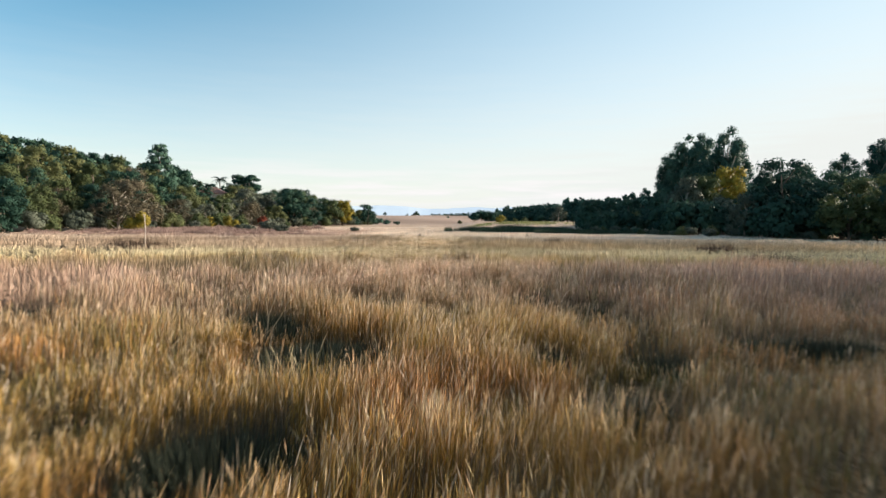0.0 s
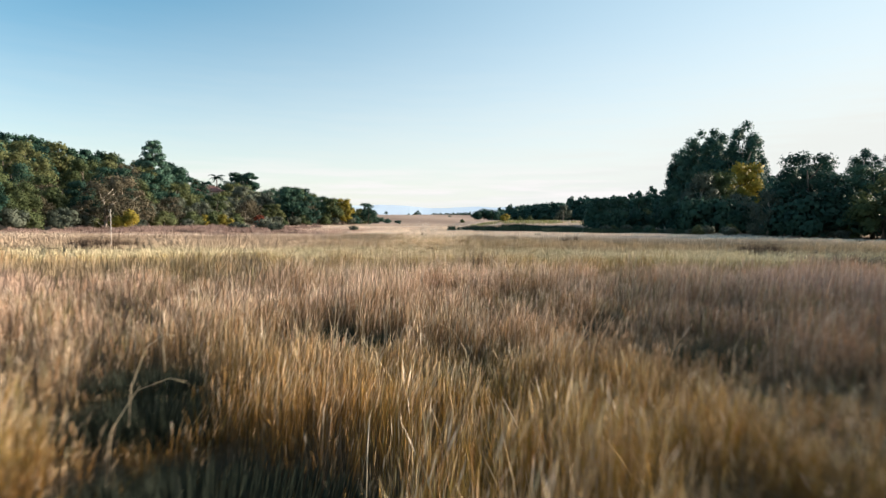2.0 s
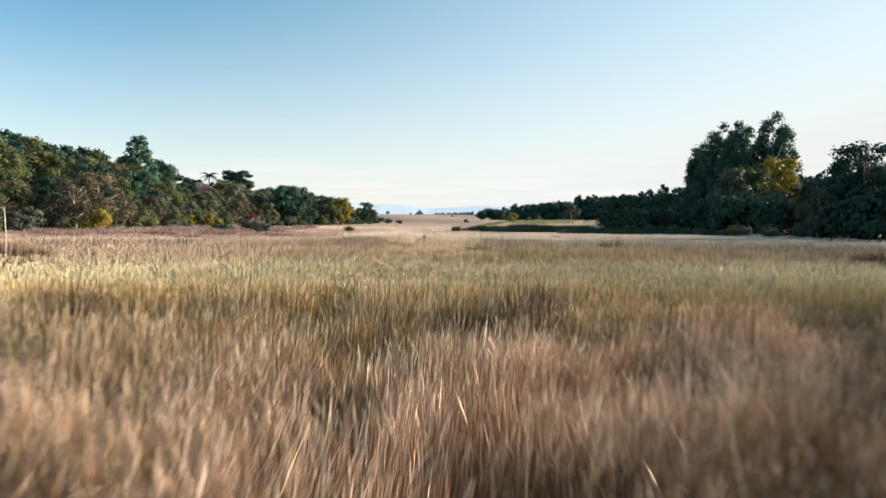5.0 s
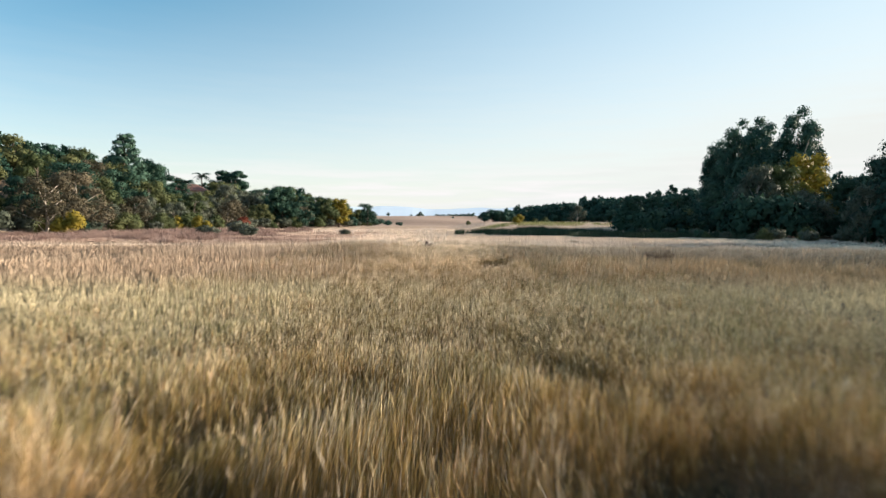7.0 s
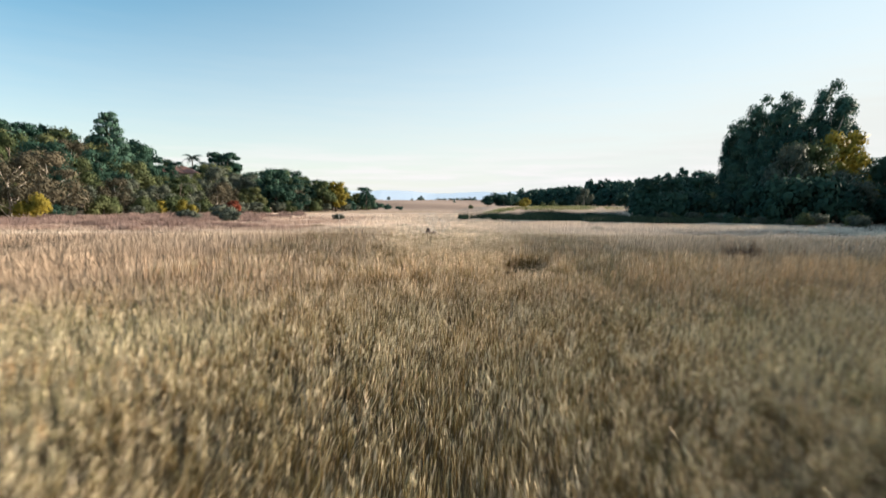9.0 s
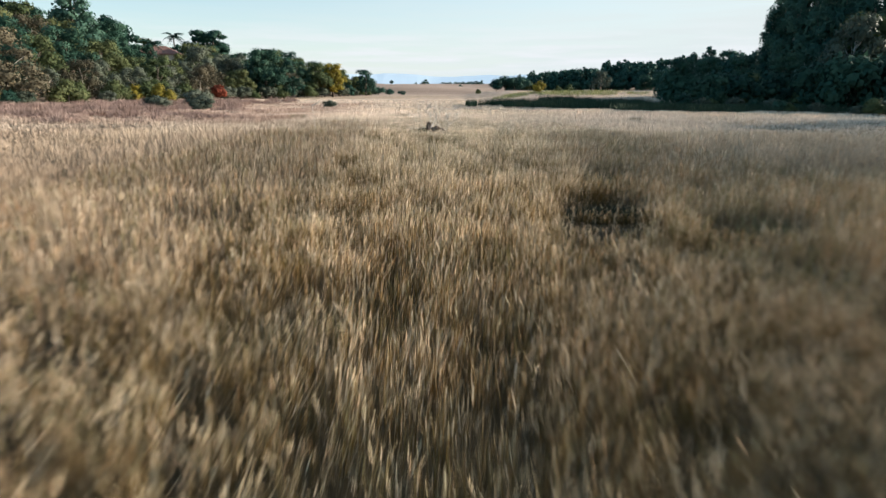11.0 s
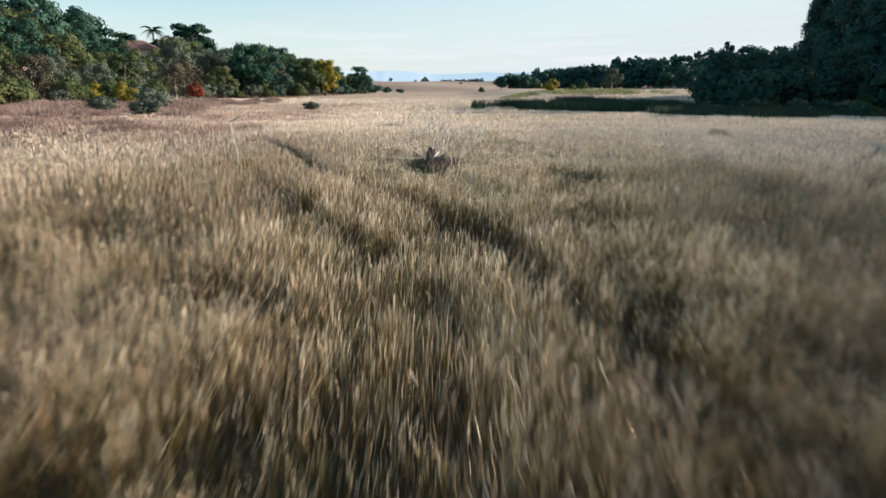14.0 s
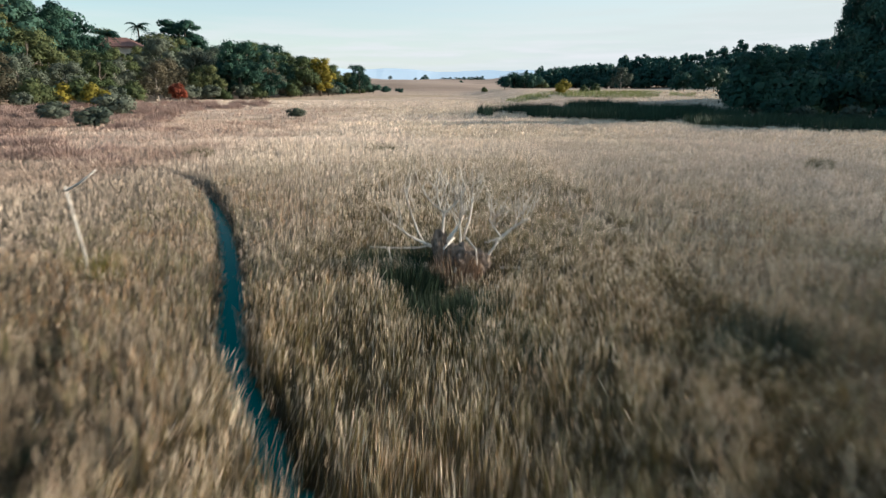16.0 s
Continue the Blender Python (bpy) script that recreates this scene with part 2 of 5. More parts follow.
def ground_material():
    m, nt, b = material("meadow_ground")
    geo = nt.nodes.new("ShaderNodeNewGeometry")
    pos = geo.outputs["Position"]
    big, mid, fine = noise_node(nt, 0.035, 5, pos), noise_node(nt, 0.35, 5, pos), noise_node(nt, 9.0, 6, pos)
    c1 = ramp(nt, [(0.3, (0.44, 0.335, 0.245)), (0.48, (0.53, 0.41, 0.32)), (0.62, (0.56, 0.425, 0.36)), (0.75, (0.45, 0.375, 0.25))])
    c2 = ramp(nt, [(0.3, (0.6, 0.6, 0.58)), (0.7, (1.15, 1.12, 1.08))])
    c3 = ramp(nt, [(0.25, (0.45, 0.43, 0.4)), (0.7, (1.2, 1.2, 1.2))])
    link(nt, [(big.outputs[0], c1.inputs[0]), (mid.outputs[0], c2.inputs[0]), (fine.outputs[0], c3.inputs[0])])
    col = mix_color(nt, 'MULTIPLY', 1.0, c1.outputs[0], c2.outputs[0])
    col = mix_color(nt, 'MULTIPLY', 0.8, col, c3.outputs[0])
    # thatch under the near tall grass, darkened for the shade in its gaps, hay-coloured pasture farther out
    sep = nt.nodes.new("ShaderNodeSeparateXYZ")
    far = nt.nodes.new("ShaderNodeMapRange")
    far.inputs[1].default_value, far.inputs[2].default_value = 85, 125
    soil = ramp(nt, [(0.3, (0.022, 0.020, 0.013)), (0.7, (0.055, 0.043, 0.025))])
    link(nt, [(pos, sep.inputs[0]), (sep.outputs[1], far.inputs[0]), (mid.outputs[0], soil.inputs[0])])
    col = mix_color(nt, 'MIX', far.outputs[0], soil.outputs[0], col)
    # grazed pinkish pasture on the low hills behind the meadow
    hill = nt.nodes.new("ShaderNodeMapRange")
    hill.inputs[1].default_value, hill.inputs[2].default_value = 220, 420
    pasture = ramp(nt, [(0.3, (0.21, 0.15, 0.115)), (0.5, (0.31, 0.225, 0.18)), (0.7, (0.38, 0.29, 0.24))])
    broad = noise_node(nt, 0.012, 5, pos)
    link(nt, [(sep.outputs[1], hill.inputs[0]), (broad.outputs[0], pasture.inputs[0])])
    col = mix_color(nt, 'MIX', hill.outputs[0], col, pasture.outputs[0])
    bump = nt.nodes.new("ShaderNodeBump")
    bump.inputs["Strength"].default_value, bump.inputs["Distance"].default_value = 0.8, 0.12
    link(nt, [(col, b.inputs["Base Color"]), (fine.outputs[0], bump.inputs["Height"]), (bump.outputs[0], b.inputs["Normal"])])
    b.inputs["Roughness"].default_value = 0.95
    b.inputs["Specular IOR Level"].default_value = 0.1
    return m


GROUND = ground_material()


def bark(name, dark, light, scale=14):
    m, nt, b = material(name)
    tc = nt.nodes.new("ShaderNodeTexCoord")
    mp = nt.nodes.new("ShaderNodeMapping")
    mp.inputs["Scale"].default_value = (1, 1, 0.25)
    nt.links.new(tc.outputs["Object"], mp.inputs[0])
    n = noise_node(nt, scale, 6, mp.outputs[0])
    r = ramp(nt, [(0.3, dark), (0.7, light)])
    bump = nt.nodes.new("ShaderNodeBump")
    bump.inputs["Strength"].default_value, bump.inputs["Distance"].default_value = 0.6, 0.02
    link(nt, [(n.outputs[0], r.inputs[0]), (r.outputs[0], b.inputs["Base Color"]), (n.outputs[0], bump.inputs["Height"]), (bump.outputs[0], b.inputs["Normal"])])
    b.inputs["Roughness"].default_value = 0.9
    return m


BARK = bark("brown_bark", (0.05, 0.038, 0.028), (0.16, 0.13, 0.10), 3)
BARK_PALE = bark("pale_bark", (0.22, 0.19, 0.16), (0.48, 0.43, 0.37), 3)
DEADWOOD = bark("bleached_deadwood", (0.42, 0.36, 0.31), (0.85, 0.78, 0.70), 9)
STRAW = bark("dry_straw", (0.34, 0.27, 0.17), (0.60, 0.50, 0.36), 9)


def water_material():
    m, nt, b = material("stream_water")
    tc = nt.nodes.new("ShaderNodeNewGeometry")
    n = noise_node(nt, 5, 3, tc.outputs["Position"])
    bump = nt.nodes.new("ShaderNodeBump")
    bump.inputs["Strength"].default_value, bump.inputs["Distance"].default_value = 0.15, 0.02
    link(nt, [(n.outputs[0], bump.inputs["Height"]), (bump.outputs[0], b.inputs["Normal"])])
    # the sky's reflection is put into this teal base, with little real reflection
    b.inputs["Base Color"].default_value = (0.001, 0.105, 0.105, 1)
    b.inputs["Roughness"].default_value = 0.08
    b.inputs["IOR"].default_value = 1.05
    return m


WATER = water_material()


def plain(name, dark, light, scale, rough=0.85):
    m, nt, b = material(name)
    tc = nt.nodes.new("ShaderNodeNewGeometry")
    n = noise_node(nt, scale, 5, tc.outputs["Position"])
    r = ramp(nt, [(0.35, dark), (0.65, light)])
    link(nt, [(n.outputs[0], r.inputs[0]), (r.outputs[0], b.inputs["Base Color"])])
    b.inputs["Roughness"].default_value = rough
    return m


ROOTS = plain("matted_roots", (0.075, 0.056, 0.044), (0.27, 0.20, 0.16), 14, 0.95)
ROOF_RED = plain("red_roof_tiles", (0.17, 0.08, 0.065), (0.26, 0.125, 0.10), 1.5)
PLASTER = plain("pale_plaster", (0.55, 0.50, 0.44), (0.68, 0.63, 0.56), 0.8)
GLASS_DARK = plain("window_glass", (0.02, 0.025, 0.03), (0.04, 0.045, 0.05), 1, 0.1)
# distance haze put into the mountains' pale colour and a faint glow
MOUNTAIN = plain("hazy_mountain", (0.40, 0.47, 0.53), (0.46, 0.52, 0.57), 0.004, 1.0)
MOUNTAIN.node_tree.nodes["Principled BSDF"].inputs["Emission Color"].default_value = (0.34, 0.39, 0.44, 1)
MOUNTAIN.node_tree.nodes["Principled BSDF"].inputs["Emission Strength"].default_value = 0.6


# ---- the ground, one sheet to the horizon ----
def lines(fine0, fine1, d, low, high, grow):
    out = list(np.arange(fine0, fine1 + d / 2, d))
    step_up, v = d, fine1
    while v < high:
        step_up = min(step_up * grow, 220)
        v += step_up
        out.append(min(v, high))
    step_up, v = d, fine0
    while v > low:
        step_up = min(step_up * grow, 220)
        v -= step_up
        out.insert(0, max(v, low))
    return np.array(out)


gx, gy = lines(-10, 3, 0.16, -3500, 3500, 1.14), lines(70, 99, 0.22, -300, 4600, 1.10)
X, Y = np.meshgrid(gx, gy, indexing="ij")
Z = ground_z(X, Y)
nx, ny = X.shape
ids = np.arange(nx * ny).reshape(nx, ny)
q00, q10, q01, q11 = ids[:-1, :-1].ravel(), ids[1:, :-1].ravel(), ids[:-1, 1:].ravel(), ids[1:, 1:].ravel()
tris = np.concatenate([np.stack([q00, q10, q11], 1), np.stack([q00, q11, q01], 1)])
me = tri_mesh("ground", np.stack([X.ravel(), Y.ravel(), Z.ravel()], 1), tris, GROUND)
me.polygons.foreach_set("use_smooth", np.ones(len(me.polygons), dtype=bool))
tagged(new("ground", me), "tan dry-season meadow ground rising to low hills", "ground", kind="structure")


# ---- the stream's water ----
def stream_water():
    bm = bmesh.new()
    prev = None
    for k, (x, y) in enumerate(STREAM):
        if k < 8:
            continue
        a, b = STREAM[max(k - 1, 0)], STREAM[min(k + 1, len(STREAM) - 1)]
        d = Vector((b[0] - a[0], b[1] - a[1], 0)).normalized()
        s = Vector((d.y, -d.x, 0)) * 0.36
        now = [bm.verts.new(Vector((x, y, -0.27)) + s), bm.verts.new(Vector((x, y, -0.27)) - s)]
        if prev:
            bm.faces.new((prev[0], now[0], now[1], prev[1]))
        prev = now
    bmesh.ops.recalc_face_normals(bm, faces=bm.faces)
    me = bpy.data.meshes.new("stream")
    bm.to_mesh(me)
    bm.free()
    me.materials.append(WATER)
    return tagged(new("stream", me), "narrow still stream between grassy banks, sky reflection put into its teal colour", "stream", kind="structure")


stream_water()

# ---- grass ----
TAN, GOLD, PINK = np.array([0.455, 0.330, 0.178]), np.array([0.476, 0.262, 0.049]), np.array([0.470, 0.325, 0.275])
GREYBROWN = np.array([0.139, 0.111, 0.090])
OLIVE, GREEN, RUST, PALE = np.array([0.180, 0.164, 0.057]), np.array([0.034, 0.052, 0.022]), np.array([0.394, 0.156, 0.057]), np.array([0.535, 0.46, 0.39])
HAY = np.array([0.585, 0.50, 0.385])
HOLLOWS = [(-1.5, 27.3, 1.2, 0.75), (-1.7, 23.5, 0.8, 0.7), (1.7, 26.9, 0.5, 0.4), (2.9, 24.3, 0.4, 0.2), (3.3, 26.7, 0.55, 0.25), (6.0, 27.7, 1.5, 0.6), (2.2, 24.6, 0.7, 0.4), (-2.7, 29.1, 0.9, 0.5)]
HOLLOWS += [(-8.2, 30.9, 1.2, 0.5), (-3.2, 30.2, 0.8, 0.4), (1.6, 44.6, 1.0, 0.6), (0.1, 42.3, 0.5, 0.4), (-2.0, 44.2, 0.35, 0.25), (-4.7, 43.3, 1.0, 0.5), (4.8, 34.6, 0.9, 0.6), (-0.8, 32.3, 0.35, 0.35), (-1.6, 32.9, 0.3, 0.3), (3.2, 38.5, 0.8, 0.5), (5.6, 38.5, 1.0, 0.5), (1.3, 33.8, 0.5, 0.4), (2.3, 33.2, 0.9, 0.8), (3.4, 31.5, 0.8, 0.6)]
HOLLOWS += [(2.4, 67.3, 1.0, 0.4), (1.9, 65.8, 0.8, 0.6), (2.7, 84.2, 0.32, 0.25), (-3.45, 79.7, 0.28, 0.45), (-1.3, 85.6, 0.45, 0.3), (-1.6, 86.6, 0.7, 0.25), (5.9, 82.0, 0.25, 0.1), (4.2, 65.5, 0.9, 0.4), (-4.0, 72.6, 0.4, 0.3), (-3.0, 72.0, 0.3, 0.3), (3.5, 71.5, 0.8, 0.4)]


def cover(x, y):
    """Height of the grass in metres, and how thickly it stands (0 to 1)."""
    tuss = vnoise(x, y, 1.1, 21) * 0.6 + vnoise(x, y, 0.45, 22) * 0.4
    wide = vnoise(x, y, 5.0, 23)
    rough = 1 - step(44, 49, y + 3 * (wide - 0.5)) * (1 - step(57, 66, y) * 0.55 * (1 - step(80, 90, y)))
    h = 0.50 - 0.12 * step(44, 50, y) * (1 - step(56, 64, y)) + 0.02 * step(60, 68, y) * (1 - step(76, 84, y)) - 0.16 * step(80, 90, y) + 0.10 * (wide - 0.5) + rough * ((1.05 - 0.3 * (1 - step(27, 33, y))) * (tuss - 0.45) + 0.08 - 0.06 * (1 - step(27, 33, y)))
    thick = np.clip(1.0 - rough * 1.5 * np.clip(0.40 - tuss, 0, 1) / 0.4, 0.12, 1)
    for hx, hy, rx, ry in HOLLOWS:
        k = step(0.6, 1.1, np.hypot((x - hx) / (rx * 1.1), (y - hy + 0.35 * ry) / (ry * 1.5 + 0.25)))
        h = h * (0.25 + 0.75 * k) + 0.2 * np.clip(1 - np.hypot((x - hx - 0.25) / (rx * 0.9), (y - hy - ry - 0.25) / 0.45), 0, 1) ** 0.6
        thick = thick * (0.28 + 0.72 * k)
    h = h * (1 - 0.5 * (1 - step(0.5, 1.3, np.hypot(x + 0.9, (y - 87.2) * 0.9))))
    d, w = along(STREAM, x, y)
    gap = np.where(w < 8, 0.14, 0.10)
    k = step(gap - 0.02, gap + 0.13, d)
    h, thick = h * (0.7 + 0.3 * k), thick * np.where(d < gap, 0.0, 1.0)
    d, w = along(TRAIL, x, y)
    k = step(0.05, 0.3, d)
    return np.clip(h * (0.8 + 0.2 * k), 0.1, 1.0), thick * (0.65 + 0.35 * k)


def tints(x, y, rng, spread):
    n = len(x)
    a, b, c, r = vnoise(x, y, 7.0, 31), vnoise(x, y, 2.2, 32), vnoise(x, y, 16.0, 33), rng.rand(n)
    left = step(6, 24, -x)
    pink = 0.8 * left * step(86, 104, y) + step(27, 33, y + 5 * (a - 0.5)) * (1 - step(40, 46, y + 5 * (a - 0.5))) * 0.85 + step(78, 105, y + 14 * (c - 0.5)) * 0.5 * step(0.35, 0.7, a)
    green = np.clip((1 - step(25, 33, y)) * 0.5 + 0.2 * step(43, 47, y) * (1 - step(58, 66, y)) + 0.35 * step(0.45, 0.8, b) + 0.55 * step(0.45, 0.8, a) * step(45, 60, y) * (1 - step(96, 108, y)), 0, 0.9)
    late = step(62, 76, y)
    gold = (1 - step(26, 34, y)) * 0.9 + 0.45 * (1 - step(0.2, 0.55, b)) * step(42, 50, y) * (1 - 0.15 * late)
    w = np.stack([np.full(n, 0.5), gold + 0.25 * step(42, 48, y) * (1 - 0.4 * late), 2.2 * pink, 1.4 * green], 1) * (0.25 + rng.rand(n, 4))
    w /= w.sum(1, keepdims=True)
    tip = w @ np.stack([TAN, GOLD, PINK, OLIVE])
    tip = np.where((r < (0.14 + 0.14 * late) * step(0.5, 0.8, vnoise(x, y, 1.6, 34)))[:, None], 0.6 * RUST + 0.4 * tip, tip)
    early = (0.75 * (1 - step(25, 32, y)) * step(0.5, 0.75, vnoise(x, y, 1.9, 38)))[:, None]
    tip = tip * (1 - early) + np.array([0.44, 0.205, 0.085]) * early
    tip = np.where((r > 0.93)[:, None], PALE, tip)
    tip = tip * (1 + spread * (rng.rand(n, 1) - 0.5))
    # the shade in the hollows is put into the tips as near-black green
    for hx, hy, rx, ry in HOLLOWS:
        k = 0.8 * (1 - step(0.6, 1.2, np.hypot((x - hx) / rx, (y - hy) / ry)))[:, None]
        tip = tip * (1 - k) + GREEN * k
    # greyer grass on the right, its tips darkened in colour as if backlit
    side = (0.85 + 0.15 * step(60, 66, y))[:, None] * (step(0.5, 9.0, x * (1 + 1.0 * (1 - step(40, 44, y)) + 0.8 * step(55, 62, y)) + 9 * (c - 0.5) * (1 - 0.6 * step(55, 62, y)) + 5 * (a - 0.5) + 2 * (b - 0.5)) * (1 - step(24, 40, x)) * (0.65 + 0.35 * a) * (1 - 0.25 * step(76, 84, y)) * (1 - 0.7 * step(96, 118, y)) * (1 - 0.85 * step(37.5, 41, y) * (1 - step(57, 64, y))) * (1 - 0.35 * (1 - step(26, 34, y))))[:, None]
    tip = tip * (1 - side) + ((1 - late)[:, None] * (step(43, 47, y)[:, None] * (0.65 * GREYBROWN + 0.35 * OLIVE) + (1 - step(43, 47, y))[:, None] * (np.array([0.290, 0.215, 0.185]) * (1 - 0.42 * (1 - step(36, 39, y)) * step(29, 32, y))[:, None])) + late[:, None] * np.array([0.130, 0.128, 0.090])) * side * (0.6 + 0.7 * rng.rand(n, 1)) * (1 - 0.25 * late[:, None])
    tip = tip * (1 + 0.2 * np.clip(pink, 0, 1) * (1 - step(45, 50, y)))[:, None]
    # dark green put into the sunk places between tussocks, for their shade
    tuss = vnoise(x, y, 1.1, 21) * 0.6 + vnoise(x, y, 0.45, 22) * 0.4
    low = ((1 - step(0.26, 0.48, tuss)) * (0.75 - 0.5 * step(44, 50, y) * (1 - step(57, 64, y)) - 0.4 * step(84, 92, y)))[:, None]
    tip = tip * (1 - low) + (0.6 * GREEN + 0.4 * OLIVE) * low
    body = tip * (1 - 0.3 * late[:, None]) + (0.17 * OLIVE + 0.12 * GOLD + 0.06 * RUST) * late[:, None]
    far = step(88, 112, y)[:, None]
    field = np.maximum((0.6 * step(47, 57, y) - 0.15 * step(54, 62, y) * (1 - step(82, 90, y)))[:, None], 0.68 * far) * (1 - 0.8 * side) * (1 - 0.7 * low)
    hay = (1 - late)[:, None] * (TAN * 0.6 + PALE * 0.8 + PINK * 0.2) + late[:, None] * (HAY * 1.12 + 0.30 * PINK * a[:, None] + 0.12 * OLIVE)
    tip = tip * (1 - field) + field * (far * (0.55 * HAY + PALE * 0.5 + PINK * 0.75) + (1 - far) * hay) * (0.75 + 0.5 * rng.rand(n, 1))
    # rust-brown grass on the left, darkened in colour to dim that side
    west = (0.92 * step(0.5, 4.5, -x + 3 * (b - 0.5)) * step(56, 64, y) * (1 - step(92, 102, y)) * (0.4 + 0.8 * a))[:, None]
    tip = tip * (1 - west) + np.array([0.265, 0.17, 0.105]) * west
    west = (0.55 * step(1.5, 5, -x + 3 * (b - 0.5)) * step(26, 30, y) * (1 - step(38, 42, y)))[:, None]
    tip = tip * (1 - west) + np.array([0.29, 0.195, 0.15]) * west
    # a darker olive strip across the way
    strip = (0.75 * step(-0.6, 1.2, -x + 2 * (b - 0.5)) * step(38.5, 40.5, y + 1.5 * (b - 0.5)) * (1 - step(43.2, 45.0, y + 1.5 * (b - 0.5))))[:, None]
    tip = tip * (1 - strip) + np.array([0.200, 0.160, 0.085]) * strip
    # a patch with lighter tips beside it
    tip = tip * (1 + 0.3 * step(-0.3, 0.8, x) * (1 - step(4, 8, x)) * step(38.5, 40.5, y) * (1 - step(45, 48, y)))[:, None]
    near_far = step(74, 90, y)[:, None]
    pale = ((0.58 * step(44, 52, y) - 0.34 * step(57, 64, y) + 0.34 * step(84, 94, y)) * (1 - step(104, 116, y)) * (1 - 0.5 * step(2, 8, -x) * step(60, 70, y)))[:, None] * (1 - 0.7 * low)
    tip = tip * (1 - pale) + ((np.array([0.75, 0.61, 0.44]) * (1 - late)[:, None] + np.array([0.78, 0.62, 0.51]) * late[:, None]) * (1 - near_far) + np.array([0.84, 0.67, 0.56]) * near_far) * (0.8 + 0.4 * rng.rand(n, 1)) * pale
    tip = tip * (1 + late[:, None] * np.array([-0.04, 0.02, 0.06]))
    warm = (0.22 * (1 - 0.6 * step(66, 72, y)) * step(57, 64, y) * (1 - step(82, 92, y)) * (0.4 + 0.9 * b))[:, None]
    tip = tip * (1 - warm) + (0.5 * GOLD + 0.45 * RUST + 0.15 * TAN) * warm
    # the short sward is a little more olive
    tip = tip * (1 + (step(44, 47, y) * (1 - step(57, 62, y)))[:, None] * np.array([-0.06, 0.01, -0.07]))
    # a few bright blades stand before many dull ones
    sharp = np.clip(spread, 0, 1)
    tip = tip * np.where(rng.rand(n, 1) < 0.4, 1 + 0.50 * sharp, 1 - 0.26 * sharp)
    # shade inside the sward put into the blades: middle and root darker
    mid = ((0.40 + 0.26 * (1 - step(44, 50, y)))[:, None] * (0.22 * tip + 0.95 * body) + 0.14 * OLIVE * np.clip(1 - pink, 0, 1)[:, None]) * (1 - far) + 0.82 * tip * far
    heath = (0.85 * step(8, 15, -x + 4 * (b - 0.5)) * step(92, 99, y) * (1 - step(150, 175, y)) * (0.5 + 0.8 * b))[:, None]
    tip = tip * (1 - heath) + 0.72 * (0.8 * PINK + 0.2 * RUST) * heath
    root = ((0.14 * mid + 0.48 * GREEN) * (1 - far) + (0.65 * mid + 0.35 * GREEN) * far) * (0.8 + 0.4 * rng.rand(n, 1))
    # duller pink-grey stems by the stream
    dull = (np.maximum(0.30 * step(67, 74, y), 0.5 * step(1.5, 6, -x) * step(57, 63, y)) * (1 - far[:, 0]))[:, None]
    tip = tip * (1 - dull) + (tip.mean(1, keepdims=True) * np.array([1.22, 0.97, 0.80])) * dull
    # single green, rusty and bleached blades among the rest
    if spread > 0.5:
        own, near = rng.rand(n), vnoise(x, y, 0.5, 36)
        some = (0.30 * step(0.4, 0.8, near) + 0.06) * (1 - far[:, 0])
        tip = np.where((own < some)[:, None], 0.35 * tip + 0.65 * np.array([0.16, 0.175, 0.05]), tip)
        tip = np.where(((own > 0.5) & (own < 0.5 + 0.22 * step(0.35, 0.7, vnoise(x, y, 0.8, 37)) * (1 - far[:, 0])))[:, None], 0.4 * tip + 0.6 * np.array([0.50, 0.235, 0.085]), tip)
        tip = np.where(((own > 0.9) & (far[:, 0] < 0.5))[:, None], 0.4 * tip + 0.6 * np.array([0.80, 0.70, 0.56]), tip)
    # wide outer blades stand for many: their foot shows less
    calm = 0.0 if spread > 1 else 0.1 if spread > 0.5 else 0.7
    # middle and foot colours darkened again for the shade lower down
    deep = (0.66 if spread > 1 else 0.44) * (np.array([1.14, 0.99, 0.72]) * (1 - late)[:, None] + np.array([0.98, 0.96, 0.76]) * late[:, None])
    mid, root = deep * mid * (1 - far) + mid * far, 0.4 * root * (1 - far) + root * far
    # brightness painted into tips and middles: bands across the meadow, outer strips darker
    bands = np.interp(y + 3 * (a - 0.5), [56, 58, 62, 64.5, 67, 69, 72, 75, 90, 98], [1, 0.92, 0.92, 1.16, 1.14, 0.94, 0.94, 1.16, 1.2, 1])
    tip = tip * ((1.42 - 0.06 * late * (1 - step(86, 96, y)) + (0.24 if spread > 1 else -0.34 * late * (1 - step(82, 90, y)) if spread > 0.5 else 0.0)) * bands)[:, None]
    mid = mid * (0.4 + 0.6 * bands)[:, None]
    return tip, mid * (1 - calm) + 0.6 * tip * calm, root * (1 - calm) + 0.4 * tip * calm


